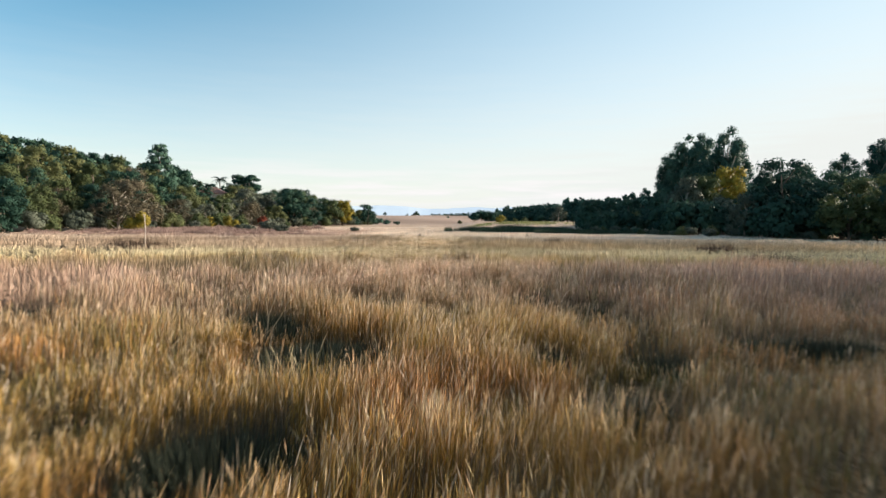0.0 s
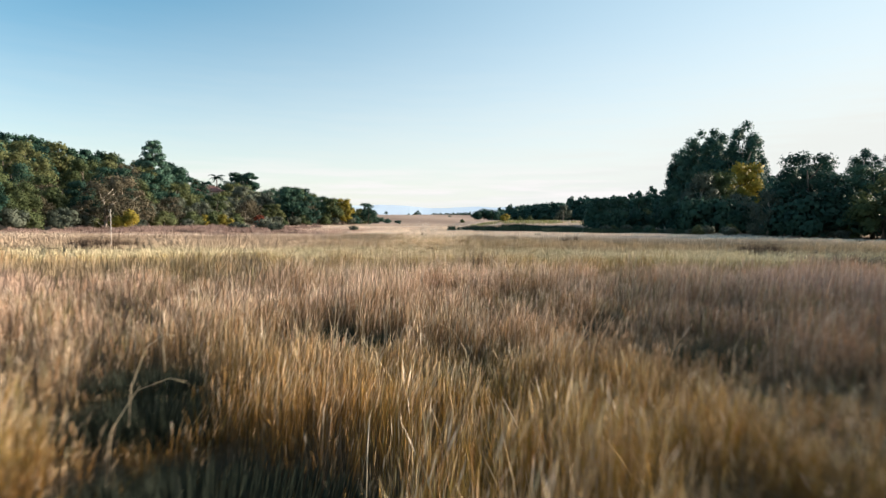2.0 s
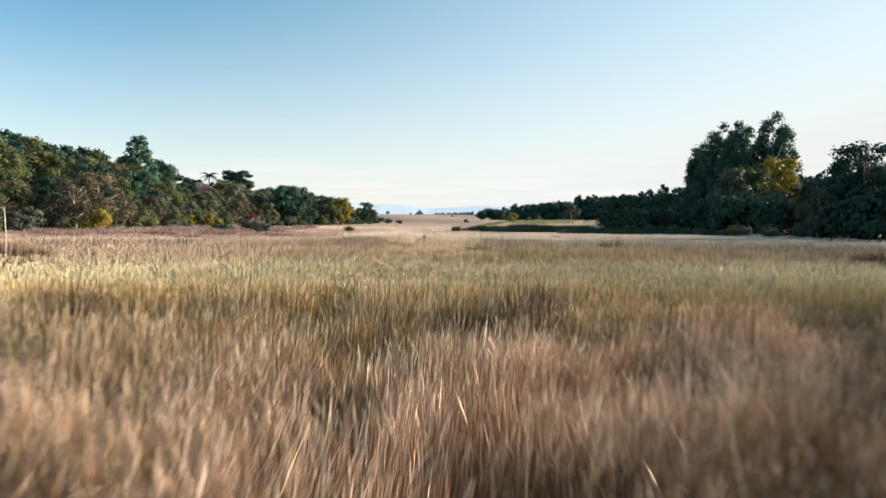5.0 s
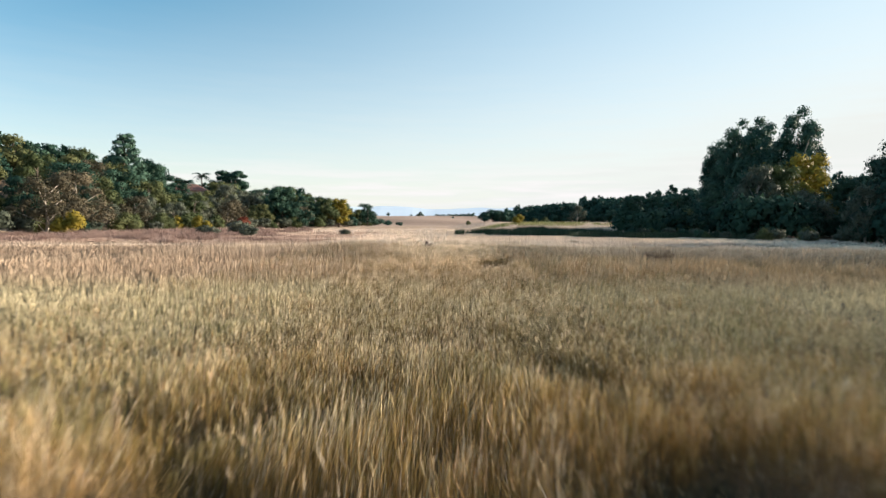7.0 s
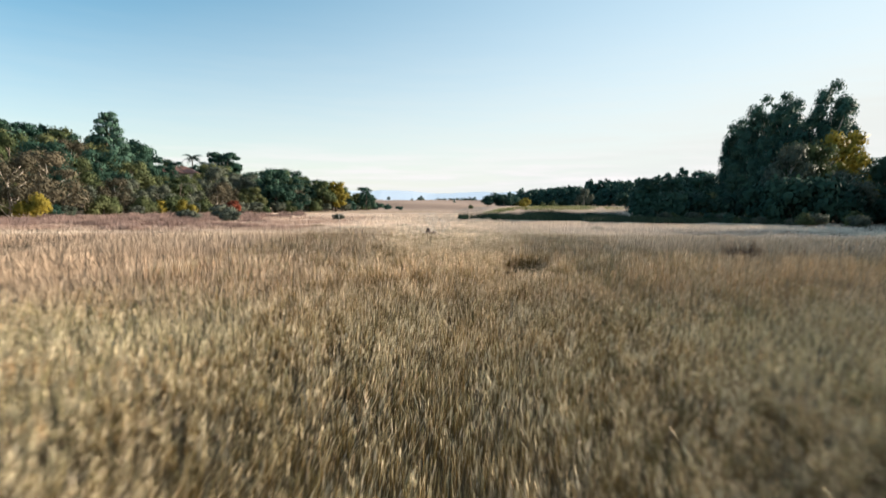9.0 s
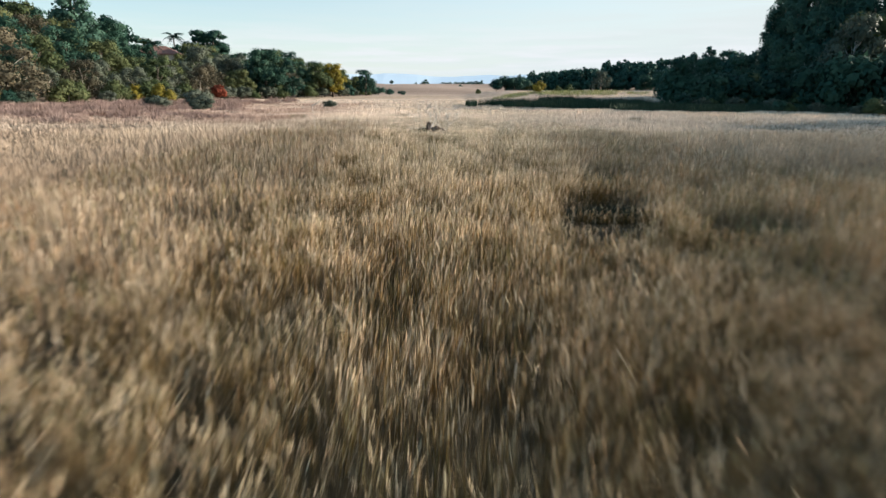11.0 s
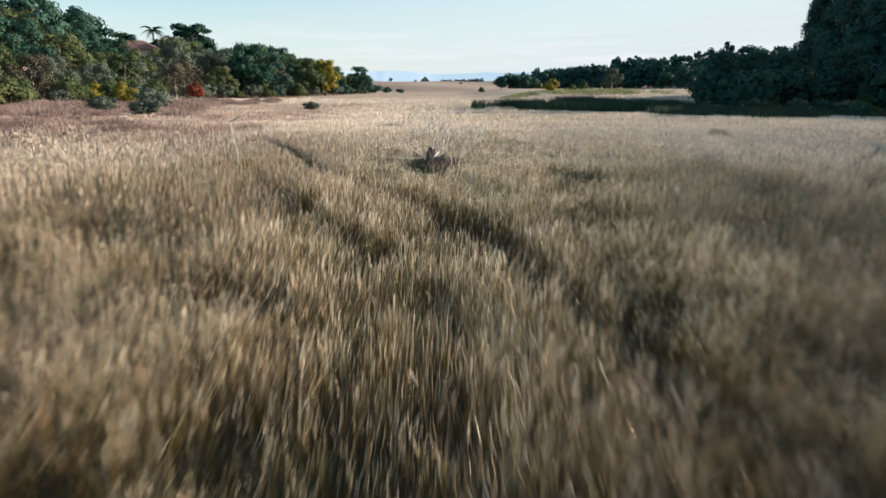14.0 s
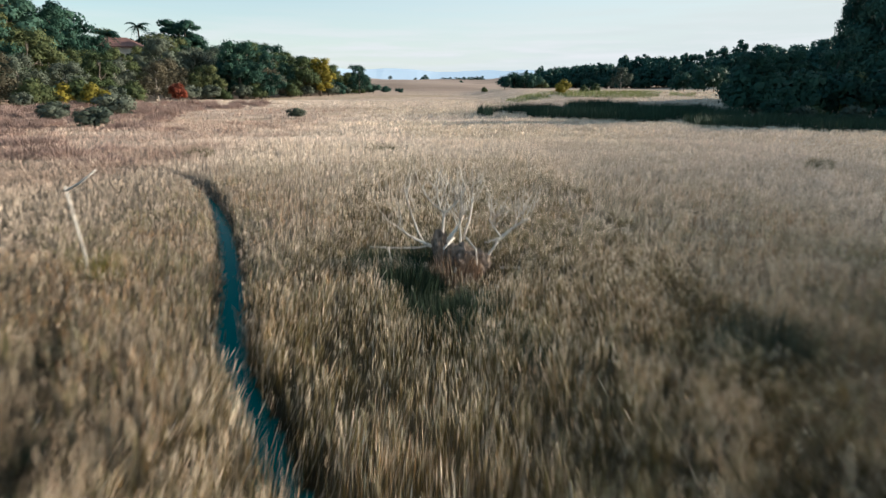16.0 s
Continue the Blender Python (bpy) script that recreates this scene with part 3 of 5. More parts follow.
def sow(name, label, x0, x1, y0, y1, per_m2, shape, width, seed, skip=None, tall=1.0):
    """Blades of grass over a rectangle of the meadow. shape: bent (two triangles), stalk (stem and seed head) or straight."""
    rng = np.random.RandomState(seed)
    n = int((x1 - x0) * (y1 - y0) * per_m2)
    x, y = x0 + (x1 - x0) * rng.rand(n), y0 + (y1 - y0) * rng.rand(n)
    # blades stand in tufts
    k = max(1, n // 13)
    tx, ty = x[:k], y[:k]
    own = rng.randint(0, k, n)
    near = rng.rand(n) < (0.85 if abs(x0) < 5 else 0.45)
    sp = 0.025 + 0.45 / math.sqrt(per_m2)
    x = np.where(near, tx[own] + rng.normal(0, sp, n), x)
    y = np.where(near, ty[own] + rng.normal(0, sp, n), y)
    h, thick = cover(x, y)
    keep = (rng.rand(n) < thick) & (y < y1) & (y > y0)
    if skip:
        keep &= ~skip(x, y)
    x, y, h = x[keep], y[keep], h[keep] * tall
    n = len(x)
    h = h * (0.6 + 0.55 * rng.rand(n))
    if shape == "stalk":
        h = h * 1.18
    z = ground_z(x, y) - 0.02
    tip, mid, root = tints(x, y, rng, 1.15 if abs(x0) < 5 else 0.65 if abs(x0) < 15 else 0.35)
    face = rng.rand(n) * 2 * np.pi
    lean_dir = np.where(rng.rand(n) < 0.55, rng.normal(-0.4, 0.7, n), rng.rand(n) * 2 * np.pi)
    lean = h * (0.05 + 0.36 * rng.rand(n) ** 2.0)
    lx, ly = lean * np.cos(lean_dir), lean * np.sin(lean_dir)
    w = width * (0.6 + 0.8 * rng.rand(n))
    sx, sy = 0.5 * w * np.cos(face), 0.5 * w * np.sin(face)
    base = np.stack([x, y, z], 1)
    side = np.stack([sx, sy, 0 * sx], 1)

    def at(f):
        return base + np.stack([lx * f * f, ly * f * f, h * f], 1)

    i = np.arange(n)[:, None]
    if shape == "bent":
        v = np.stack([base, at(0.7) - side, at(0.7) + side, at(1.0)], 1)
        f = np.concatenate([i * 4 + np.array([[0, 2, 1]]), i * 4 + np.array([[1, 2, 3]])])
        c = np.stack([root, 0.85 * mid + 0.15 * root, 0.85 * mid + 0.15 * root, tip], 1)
    elif shape == "stalk":
        v = np.stack([base - 0.5 * side, base + 0.5 * side, at(0.97), at(0.74), at(0.88) - 0.95 * side, at(0.88) + 0.95 * side, at(1.0)], 1)
        f = np.concatenate([i * 7 + np.array([[0, 1, 2]]), i * 7 + np.array([[3, 5, 4]]), i * 7 + np.array([[4, 5, 6]])])
        head = 0.45 * tip + 0.65 * PALE * np.array([1.0, 0.95, 0.85])
        stem = 0.45 * mid + 0.45 * PALE
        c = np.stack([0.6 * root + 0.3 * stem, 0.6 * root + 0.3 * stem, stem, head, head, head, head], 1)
    else:
        # narrow at the root, widest at the ragged head
        up = np.stack([lx, ly, h], 1)
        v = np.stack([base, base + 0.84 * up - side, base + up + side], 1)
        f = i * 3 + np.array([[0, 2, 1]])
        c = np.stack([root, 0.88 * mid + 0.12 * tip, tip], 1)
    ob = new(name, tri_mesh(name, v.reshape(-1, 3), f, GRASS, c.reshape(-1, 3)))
    return tagged(ob, label, "grass", kind="stuff")


def inner(x, y):
    return np.abs(x + 0.4) < 2.7 + 0.7 * vnoise(x, y, 0.9, 61) + 0.6 * vnoise(x, y, 0.11, 68)


def outside(x, y):
    return ~inner(x, y)


def frayed(x, y):
    return y + 22 * (vnoise(x, y, 0.23, 65) - 0.5) + 10 * (vnoise(x, y, 2.5, 66) - 0.5)


def within(x, y):
    return np.abs(x + 0.4) < 6.6 + 1.4 * vnoise(x, y, 1.7, 62) + 2.0 * vnoise(x, y, 0.17, 69)


def inside_broad(x, y):
    return np.abs(x) < 14.5 + 2 * vnoise(x, y, 2.5, 67) + 3.5 * vnoise(x, y, 0.3, 70)


def inner_wide(x, y):
    return within(x, y) & (frayed(x, y) < 98)


def beyond(x, y):
    return frayed(x, y) > 98


def out_or_beyond(x, y):
    return outside(x, y) | beyond(x, y)


def inner_or_beyond(x, y):
    return inner(x, y) | beyond(x, y) | ~within(x, y)


def not_broad(x, y):
    return inner_wide(x, y) | (~inside_broad(x, y) & (y > 24))


def middle(x, y):
    return ((np.abs(x) < 31 + 8 * (vnoise(x, y, 8, 63) - 0.5)) & (y > 20) & (y < 118 + 9 * (vnoise(x, y, 8, 64) - 0.5)))


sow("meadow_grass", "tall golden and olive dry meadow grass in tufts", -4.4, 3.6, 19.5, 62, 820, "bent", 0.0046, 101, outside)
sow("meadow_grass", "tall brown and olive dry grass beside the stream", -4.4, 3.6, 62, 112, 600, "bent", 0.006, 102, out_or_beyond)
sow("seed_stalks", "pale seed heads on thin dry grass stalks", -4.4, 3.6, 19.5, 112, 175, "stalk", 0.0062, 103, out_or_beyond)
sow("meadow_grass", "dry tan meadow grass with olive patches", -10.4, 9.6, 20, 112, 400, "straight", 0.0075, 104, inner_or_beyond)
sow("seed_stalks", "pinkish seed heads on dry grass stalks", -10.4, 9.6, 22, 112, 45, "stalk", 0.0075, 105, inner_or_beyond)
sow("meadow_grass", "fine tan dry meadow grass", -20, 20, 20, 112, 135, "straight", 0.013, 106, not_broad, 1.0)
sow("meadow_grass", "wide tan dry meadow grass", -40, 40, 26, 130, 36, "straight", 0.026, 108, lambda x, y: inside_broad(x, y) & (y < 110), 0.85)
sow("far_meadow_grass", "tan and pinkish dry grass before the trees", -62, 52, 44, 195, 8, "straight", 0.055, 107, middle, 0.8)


# ---- trees and shrubs ----
def leaves(rng, centers, radii, count, size, squash=0.8, jitter=0.6):
    """Triangles of foliage over the shells of many round lobes, looking mostly outward."""
    centers, radii = np.array(centers, float), np.array(radii, float)
    share = radii ** 2 / (radii ** 2).sum()
    pick = rng.choice(len(radii), count, p=share)
    d = rng.normal(0, 1, (count, 3))
    d /= np.linalg.norm(d, axis=1, keepdims=True)
    d[:, 2] = np.where(d[:, 2] < -0.55, -d[:, 2] * 0.6, d[:, 2])
    rr = radii[pick] * (0.45 + 0.85 * rng.rand(count))
    p = centers[pick] + d * rr[:, None] * np.array([1, 1, squash])
    nrm = d + jitter * rng.normal(0, 0.6, (count, 3))
    nrm /= np.linalg.norm(nrm, axis=1, keepdims=True)
    t = np.cross(nrm, rng.normal(0, 1, (count, 3)))
    t /= np.linalg.norm(t, axis=1, keepdims=True) + 1e-9
    b = np.cross(nrm, t)
    s = size * (0.55 + 0.9 * rng.rand(count, 1))
    v = np.stack([p - 0.55 * s * t - 0.4 * s * b, p + 0.6 * s * t - 0.25 * s * b, p + 0.1 * s * t + 0.75 * s * b], 1)
    soft = d * np.array([1, 1, 1.2]) + 0.35 * nrm + np.array([0, 0, 0.15])
    soft /= np.linalg.norm(soft, axis=1, keepdims=True)
    return v.reshape(-1, 3), np.arange(count * 3).reshape(-1, 3), np.repeat(soft, 3, axis=0)


def lobes_of(rng, kind, h, r):
    """Centres and radii of the crown's lobes for a tree of that height and crown radius."""
    out = []
    if kind == "round":
        for k in range(42):
            a, u = rng.rand() * 6.283, rng.rand() ** 0.7
            f = math.sqrt(rng.rand())
            q = r * 0.88 * f
            out.append((q * math.cos(a), q * math.sin(a), h * (0.14 + (0.78 - 0.36 * f * f) * u), r * (0.13 + 0.17 * rng.rand())))
        for k in range(3):
            a = rng.rand() * 6.283
            out.append((0.35 * r * math.cos(a), 0.35 * r * math.sin(a), h - r * 0.2, r * 0.26))
    elif kind == "tall":
        for k in range(46):
            u = (k + rng.rand()) / 46
            a = rng.rand() * 6.283
            q = r * (0.88 - 0.34 * u) * math.sqrt(rng.rand())
            out.append((q * math.cos(a), q * math.sin(a), h * (0.10 + 0.80 * u), r * (0.19 + 0.14 * rng.rand()) * (1.15 - 0.3 * u)))
        out.append((0, 0, h - r * 0.2, r * 0.22))
    elif kind == "umbrella":
        for k in range(24):
            a, u = rng.rand() * 6.283, rng.rand()
            q = r * (0.45 + 0.4 * u) * math.sqrt(rng.rand())
            out.append((q * math.cos(a), q * math.sin(a), h * (0.48 + 0.45 * u - 0.08 * q / r), r * (0.17 + 0.13 * rng.rand())))
    elif kind == "tiers":
        for k in range(30):
            u = k / 29
            a = k * 2.4
            q = r * (0.9 - 0.72 * u)
            out.append((q * 0.7 * math.cos(a), q * 0.7 * math.sin(a), h * (0.25 + 0.70 * u), r * (0.30 - 0.15 * u)))
    else:
        for k in range(10):
            a = rng.rand() * 6.283
            q = r * 0.65 * math.sqrt(rng.rand())
            out.append((q * math.cos(a), q * math.sin(a), h * (0.22 + 0.45 * rng.rand()), r * (0.28 + 0.2 * rng.rand())))
        out.append((0, 0, h * 0.72, r * 0.34))
    return out


def tree(kind, seed, h, r, count, size, leaf, wood, label, category="tree", name="tree"):
    """One tree at the origin: a tapered trunk with limbs, and a crown of leaves."""
    rng = np.random.RandomState(seed)
    root = new(name)
    tagged(root, label, category)
    lobes = lobes_of(rng, kind, h, r)
    bm = bmesh.new()
    bend = [(0.04 * h * rng.normal() * f, 0.04 * h * rng.normal() * f) for f in (0, 0.3, 0.6, 0.8)]
    top = 0.82 if kind != "shrub" else 0.5
    spine = [Vector((bend[k][0], bend[k][1], h * top * f)) for k, f in enumerate((0, 0.33, 0.66, 1.0))]
    spine[0].z = -0.3
    fat = 0.022 * h + 0.04
    tube(bm, spine, [fat * 1.25, fat * 0.9, fat * 0.6, fat * 0.2], 7)
    for cx, cy, cz, cr in lobes[:: 4]:
        u = min(max(cz / (h * top) - 0.28, 0.08), 0.9)
        k = min(int(u * 3), 2)
        start = spine[k].lerp(spine[k + 1], u * 3 - k)
        end = Vector((cx, cy, cz))
        mid = start.lerp(end, 0.5) + Vector((0, 0, -0.05 * h * rng.rand()))
        tube(bm, [start, mid, end], [fat * 0.42, fat * 0.28, fat * 0.08], 4)
    part("trunk", bm, wood, root)
    v, f, soft = leaves(rng, [l[:3] for l in lobes], [l[3] for l in lobes], count, size, 0.6 if kind in ("umbrella", "tiers") else 1.25 if kind == "tall" else 0.85)
    me = tri_mesh("crown", v, f, leaf)
    me.polygons.foreach_set("use_smooth", np.ones(len(f), dtype=bool))
    me.normals_split_custom_set_from_vertices(soft.tolist())
    child("crown", me, root)
    return root


def set_down(ob, x, y, scale=1.0, turn=0.0, tall=1.0, sink=0.1):
    ob.matrix_basis = pose(x, y, float(ground_z(x, y)) - sink, 0, 0, turn) @ Matrix.Diagonal((scale, scale, scale * tall, 1))
    return ob


USED = set()


def plant(ob, x, y, scale=1.0, turn=0.0, tall=1.0, group="", label=""):
    """The tree itself the first time, then copies of it."""
    if ob.name not in USED:
        USED.add(ob.name)
    else:
        made = ob.copy()
        scene.collection.objects.link(made)
        for o in ob.children:
            c = o.copy()
            scene.collection.objects.link(c)
            c.parent = made
        ob = made
    set_down(ob, x, y, scale, turn, tall)
    return tagged(ob, label, group=group)


DARK = [tree("round", 200 + k, 11, 5.0, 9000, 0.26, LEAF_DARK, BARK, "dark green broadleaf tree at the wood's edge") for k in range(4)]
OLIV = [tree("round", 210 + k, 10, 4.8, 7800, 0.28, LEAF_OLIVE, BARK, "olive green broadleaf tree in the wood") for k in range(3)]
GREY = [tree("round", 220 + k, 9.5, 5.0, 7000, 0.25, LEAF_GREY, BARK_PALE, "thin grey-green tree with pale limbs") for k in range(2)]
BRWN = [tree("round", 225 + k, 9.5, 5.2, 6400, 0.24, LEAF_BROWN, BARK_PALE, "half-bare grey-brown tree with pale limbs") for k in range(2)]
EUCS = [tree("tall", 230 + k, 22, 5.2, 15000, 0.32, LEAF_EUC, BARK_PALE, "tall dark eucalyptus with rounded clumps", "eucalyptus", "eucalyptus") for k in range(3)]
UMBR = tree("umbrella", 240, 15, 5.0, 2600, 0.55, LEAF_DARK, BARK, "tall umbrella-crowned tree above the wood")
CONI = tree("tiers", 241, 18, 7.0, 4200, 0.55, LEAF_EUC, BARK, "tiered blue-green conifer above the wood", "conifer", "conifer")
YTREE = tree("round", 242, 10, 4.2, 6400, 0.34, LEAF_YELLOW, BARK, "tree in yellow bloom among dark trees")
SHRUBS = [tree("shrub", 250 + k, 4, 2.6, 2400, 0.27, m, BARK, lab, "shrub", "shrub") for k, (m, lab) in enumerate([
    (LEAF_OLIVE, "olive green shrub at the foot of the wood"), (LEAF_DARK, "dark green shrub at the wood's edge"), (LEAF_GREY, "grey leafless-looking shrub in dry grass")])]
YBUSH = tree("shrub", 255, 4, 2.6, 2700, 0.26, LEAF_YELLOW, BARK, "yellow-flowering bush at the wood's edge", "shrub", "shrub")
BBUSH = tree("shrub", 257, 4, 2.8, 2400, 0.26, LEAF_EUC, BARK, "blue-green rounded bush at the meadow's far end", "shrub", "shrub")
RBUSH = tree("shrub", 256, 3, 1.4, 900, 0.28, LEAF_RED, BARK, "small red-leaved bush before the trees", "shrub", "shrub")
BACK = [tree("round", 270 + k, 11, 5.0, 2300, 0.54, m, BARK, lab) for k, (m, lab) in enumerate([
    (LEAF_DARK, "dark green tree high on the wooded hillside"), (LEAF_OLIVE, "olive green tree high on the wooded hillside"), (LEAF_DARK, "dark green tree high on the wooded hillside")])]
FAR = [tree("round", 260 + k, 9, 4.6, 1500, 0.62, m, BARK, "distant dark tree of the far wood") for k, m in enumerate((LEAF_DARK, LEAF_EUC, LEAF_DARK))]
FARTALL = [tree("tall", 265 + k, 11, 3.0, 1200, 0.6, LEAF_EUC, BARK, "distant tall narrow tree of the far wood") for k in range(2)]

rnd = random.Random(5)


def any_of(pairs):
    kinds, weights = zip(*pairs)
    return rnd.choices(kinds, weights)[0]


# left wood: shrubs along its foot, then rows that climb the hill
WOOD = [(DARK[0], 1.5), (DARK[1], 1.5), (DARK[2], 1.5), (DARK[3], 1.5), (OLIV[0], 3), (OLIV[1], 3), (OLIV[2], 3), (GREY[0], 2), (GREY[1], 2), (BRWN[0], 1.6), (BRWN[1], 1.6)]
y = 96.0
while y < 300:
    kind = any_of([(SHRUBS[0], 3), (SHRUBS[1], 2), (SHRUBS[2], 3), (YBUSH, 0.12)])
    if abs(y - 182) > 5:
        plant(kind, float(left_line(y)) + rnd.uniform(-1.5, 2.0), y, rnd.uniform(0.6, 1.15), rnd.uniform(0, 360), group="shrubs along the wood")
    y += rnd.uniform(2.6, 4.6) * (1 + max(0, y - 180) / 200)
for back, gap, low, high in ((5, 5.5, 0.55, 0.9), (14, 7, 0.75, 1.1), (27, 8.0, 0.85, 1.1), (40, 6.6, 0.84, 0.92), (53, 6.2, 0.84, 0.92), (66, 6.2, 0.86, 0.94), (84, 9, 0.92, 1.0)):
    y = 92.0
    while y < 300:
        fade = float(np.interp(y, [100, 190, 215, 232, 250], [1.0, 1.1, 1.3, 1.0, 0.95]))
        if not (back > 50 and y > 262):
            x, size = float(left_line(y)) - back + rnd.uniform(-3, 3), rnd.uniform(low, high) * fade
            sight = (x + 1.2 + 0.533 * (y - 77.9)) * 0.88
            if abs(sight) < 7 and y < 222:
                size = min(size, 0.8 + 0.08 * (y < 170))
            if not (abs(x + 77) < 9 and abs(y - 220) < 8):
                plant(any_of(WOOD) if back < 30 else BACK[rnd.randrange(3)], x, y, size, rnd.uniform(0, 360), rnd.uniform(0.92, 1.12) if back < 30 else rnd.uniform(0.97, 1.03), "trees of the hillside wood")
        y += gap * rnd.uniform(0.7, 1.3)
for x, y, s in ((-68, 300, 1.45), (-61, 294, 1.3), (-75, 306, 1.4), (-55, 288, 1.2), (-66, 276, 1.2), (-82, 280, 1.3), (-58, 262, 1.15), (-50, 258, 1.05)):
    plant(DARK[rnd.randrange(4)] if rnd.random() < 0.6 else OLIV[rnd.randrange(3)], x, y, s, rnd.uniform(0, 360), 1.05, "trees of the hillside wood")
plant(BRWN[0], -63.7, 143, 1.2, 40, 0.95)
plant(BRWN[1], -58.5, 128, 1.0, 0, 0.95)
plant(CONI, -78.6, 188.2, 1.06, 20)
plant(UMBR, -71.0, 243.0, 1.42, 0, 0.78)
for x, y, s in ((-70, 239, 0.95), (-65.5, 237, 0.95), (-75.5, 240, 0.9), (-62, 242, 0.95)):
    plant(GREY[1] if x == -65.5 else OLIV[2] if x == -75.5 else DARK[1], x, y, s, 10 * x, 1.0, "trees of the hillside wood")
plant(DARK[3], -44.0, 206, 1.1, 30, 0.98)
plant(DARK[0], -40.5, 209, 0.85, 80, 1.0)
plant(OLIV[1], -36.5, 229, 1.0, 60, 0.95)
plant(YTREE, -32.6, 234, 1.05, 40, 0.9, label="olive tree with yellow bloom at the end of the wood")
plant(YBUSH, -52.4, 124.4, 1.0, 10)
plant(YBUSH, -54.6, 162.7, 0.9, 80)
plant(YBUSH, -49.0, 160.0, 0.9, 190)
plant(RBUSH, -47.4, 183.5, 1.3, 0)
for x, y, s in ((-27, 268, 0.75), (-30, 282, 0.85), (-31, 310, 0.6)):
    plant(DARK[rnd.randrange(4)], x, y, s, rnd.uniform(0, 360), group="trees of the hillside wood")

for x, y, s in ((-25, 290, 1.0), (-21.5, 300, 0.8), (-28, 286, 1.1), (-17, 306, 0.6)):
    plant(BBUSH, x, y, s, rnd.uniform(0, 360), 0.9, "bushes at the end of the wood")

# right stand: eucalyptus group, dark trees and hedges
for k, (x, y, s, tall) in enumerate(((66.9, 147, 1.0, 1.06), (63.8, 171, 0.88, 1.0), (66, 166, 1.02, 1.04), (66.2, 160, 1.0, 1.05), (70, 151, 0.9, 0.95), (64.8, 154, 0.86, 1.0), (69, 163, 0.92, 1.0),
                                       (65.5, 150, 0.85, 1.0), (69.5, 171, 0.9, 1.0), (64.5, 162, 0.78, 1.0), (62.4, 172, 0.74, 1.0), (63.2, 167, 0.86, 1.0))):
    plant(EUCS[k % 3], x, y, s, 70 * k, tall, "eucalyptus stand")
for k in range(34):
    f = k / 33
    x = float(np.interp(f, [0, 0.3, 0.6, 1.0], [37, 55, 66, 60])) + rnd.uniform(-2, 3)
    y = float(np.interp(f, [0, 0.3, 0.6, 1.0], [146, 138, 124, 92])) + rnd.uniform(-3, 3)
    plant(SHRUBS[(1, 1, 1, 0)[k % 4]], x, y, rnd.uniform(0.85, 1.35), rnd.uniform(0, 360), 1.1, "hedge of the right stand")
for x, y, s in ((57, 147, 1.3), (60, 152, 1.4), (62, 157, 1.4), (55, 150, 1.2), (50, 204, 1.0), (53, 201, 1.2), (35.2, 149, 0.95), (36, 148, 1.05), (36.5, 155, 0.9), (56, 203, 1.3), (37, 146, 1.1), (39, 145, 1.2), (41.5, 146, 1.25)):
    plant(SHRUBS[1], x, y, s, rnd.uniform(0, 360), 1.1, "hedge of the right stand")
for x, y in ((50, 99.5), (53, 98), (55, 102), (48.5, 103), (52, 105)):
    plant(SHRUBS[1], x, y, rnd.uniform(1.1, 1.5), rnd.uniform(0, 360), 1.1, "hedge of the right stand")
plant(YTREE, 62.0, 138, 1.25, 120, 1.1)
plant(OLIV[0], 58, 141, 1.15, 0, 1.1)
plant(DARK[1], 71.5, 131, 1.15, 30, 1.05)
plant(OLIV[2], 78, 131, 0.95, 60)
plant(DARK[2], 75, 136, 1.05, 0)
plant(GREY[0], 55.0, 127, 0.72, 50, 1.1)
plant(GREY[1], 50.7, 132, 0.82, 200, 1.45)
plant(OLIV[1], 54.6, 132, 0.75, 80, 1.5)
plant(GREY[1], 46.8, 103.8, 0.5, 20, 1.4)
for x, y, s in ((47.6, 127, 1.5), (50.3, 126, 1.5), (52.6, 125, 1.4), (44.5, 129, 1.3)):
    plant(SHRUBS[1], x, y, s, 40 * x, 1.2, "hedge of the right stand")
for x, y, s in ((36, 148, 0.62), (41, 151, 0.62), (46, 150, 0.64), (50, 146, 0.68), (54, 142, 0.72), (60, 137, 0.75), (66, 134, 0.8), (71, 138, 0.9), (44, 147, 0.6), (39, 156, 0.6), (70, 128, 0.85), (64, 124, 0.75),
                (58, 130, 0.6), (51.3, 102.5, 1.1), (55, 106, 0.95), (58, 99, 0.9), (60, 110, 0.9), (63, 117, 0.85), (62, 102, 0.85), (66, 95, 0.85), (70, 104, 0.95), (57, 116, 0.7)):
    plant(DARK[rnd.randrange(4)], x, y, s, rnd.uniform(0, 360), rnd.uniform(0.92, 1.1), "dark trees of the right stand")
for x, y, s in ((54, 92, 0.8), (58, 90, 0.85), (62, 88, 0.8), (66, 86, 0.8), (70, 90, 0.9)):
    plant(OLIV[rnd.randrange(3)], x, y, s, rnd.uniform(0, 360), group="hedge of the right stand")
for x, y, s, tall in ((92, 146, 0.75, 0.95), (97, 142, 0.8, 1.0), (102, 147, 0.8, 1.0), (107, 142, 0.85, 1.0), (113, 147, 0.9, 1.0), (119, 143, 0.9, 1.0), (86, 150, 0.7, 0.9)):
    plant(EUCS[rnd.randrange(3)], x, y, s, rnd.uniform(0, 360), tall, "eucalyptus row")
for k in range(26):
    f = k / 25
    x, y = 36 + 22 * f + rnd.uniform(-2, 2), 138 - 46 * f + rnd.uniform(-3, 3)
    plant(SHRUBS[(1, 2, 2, 0)[k % 4]], x - 3, y, rnd.uniform(0.3, 0.6), rnd.uniform(0, 360), group="shrubs before the right stand")

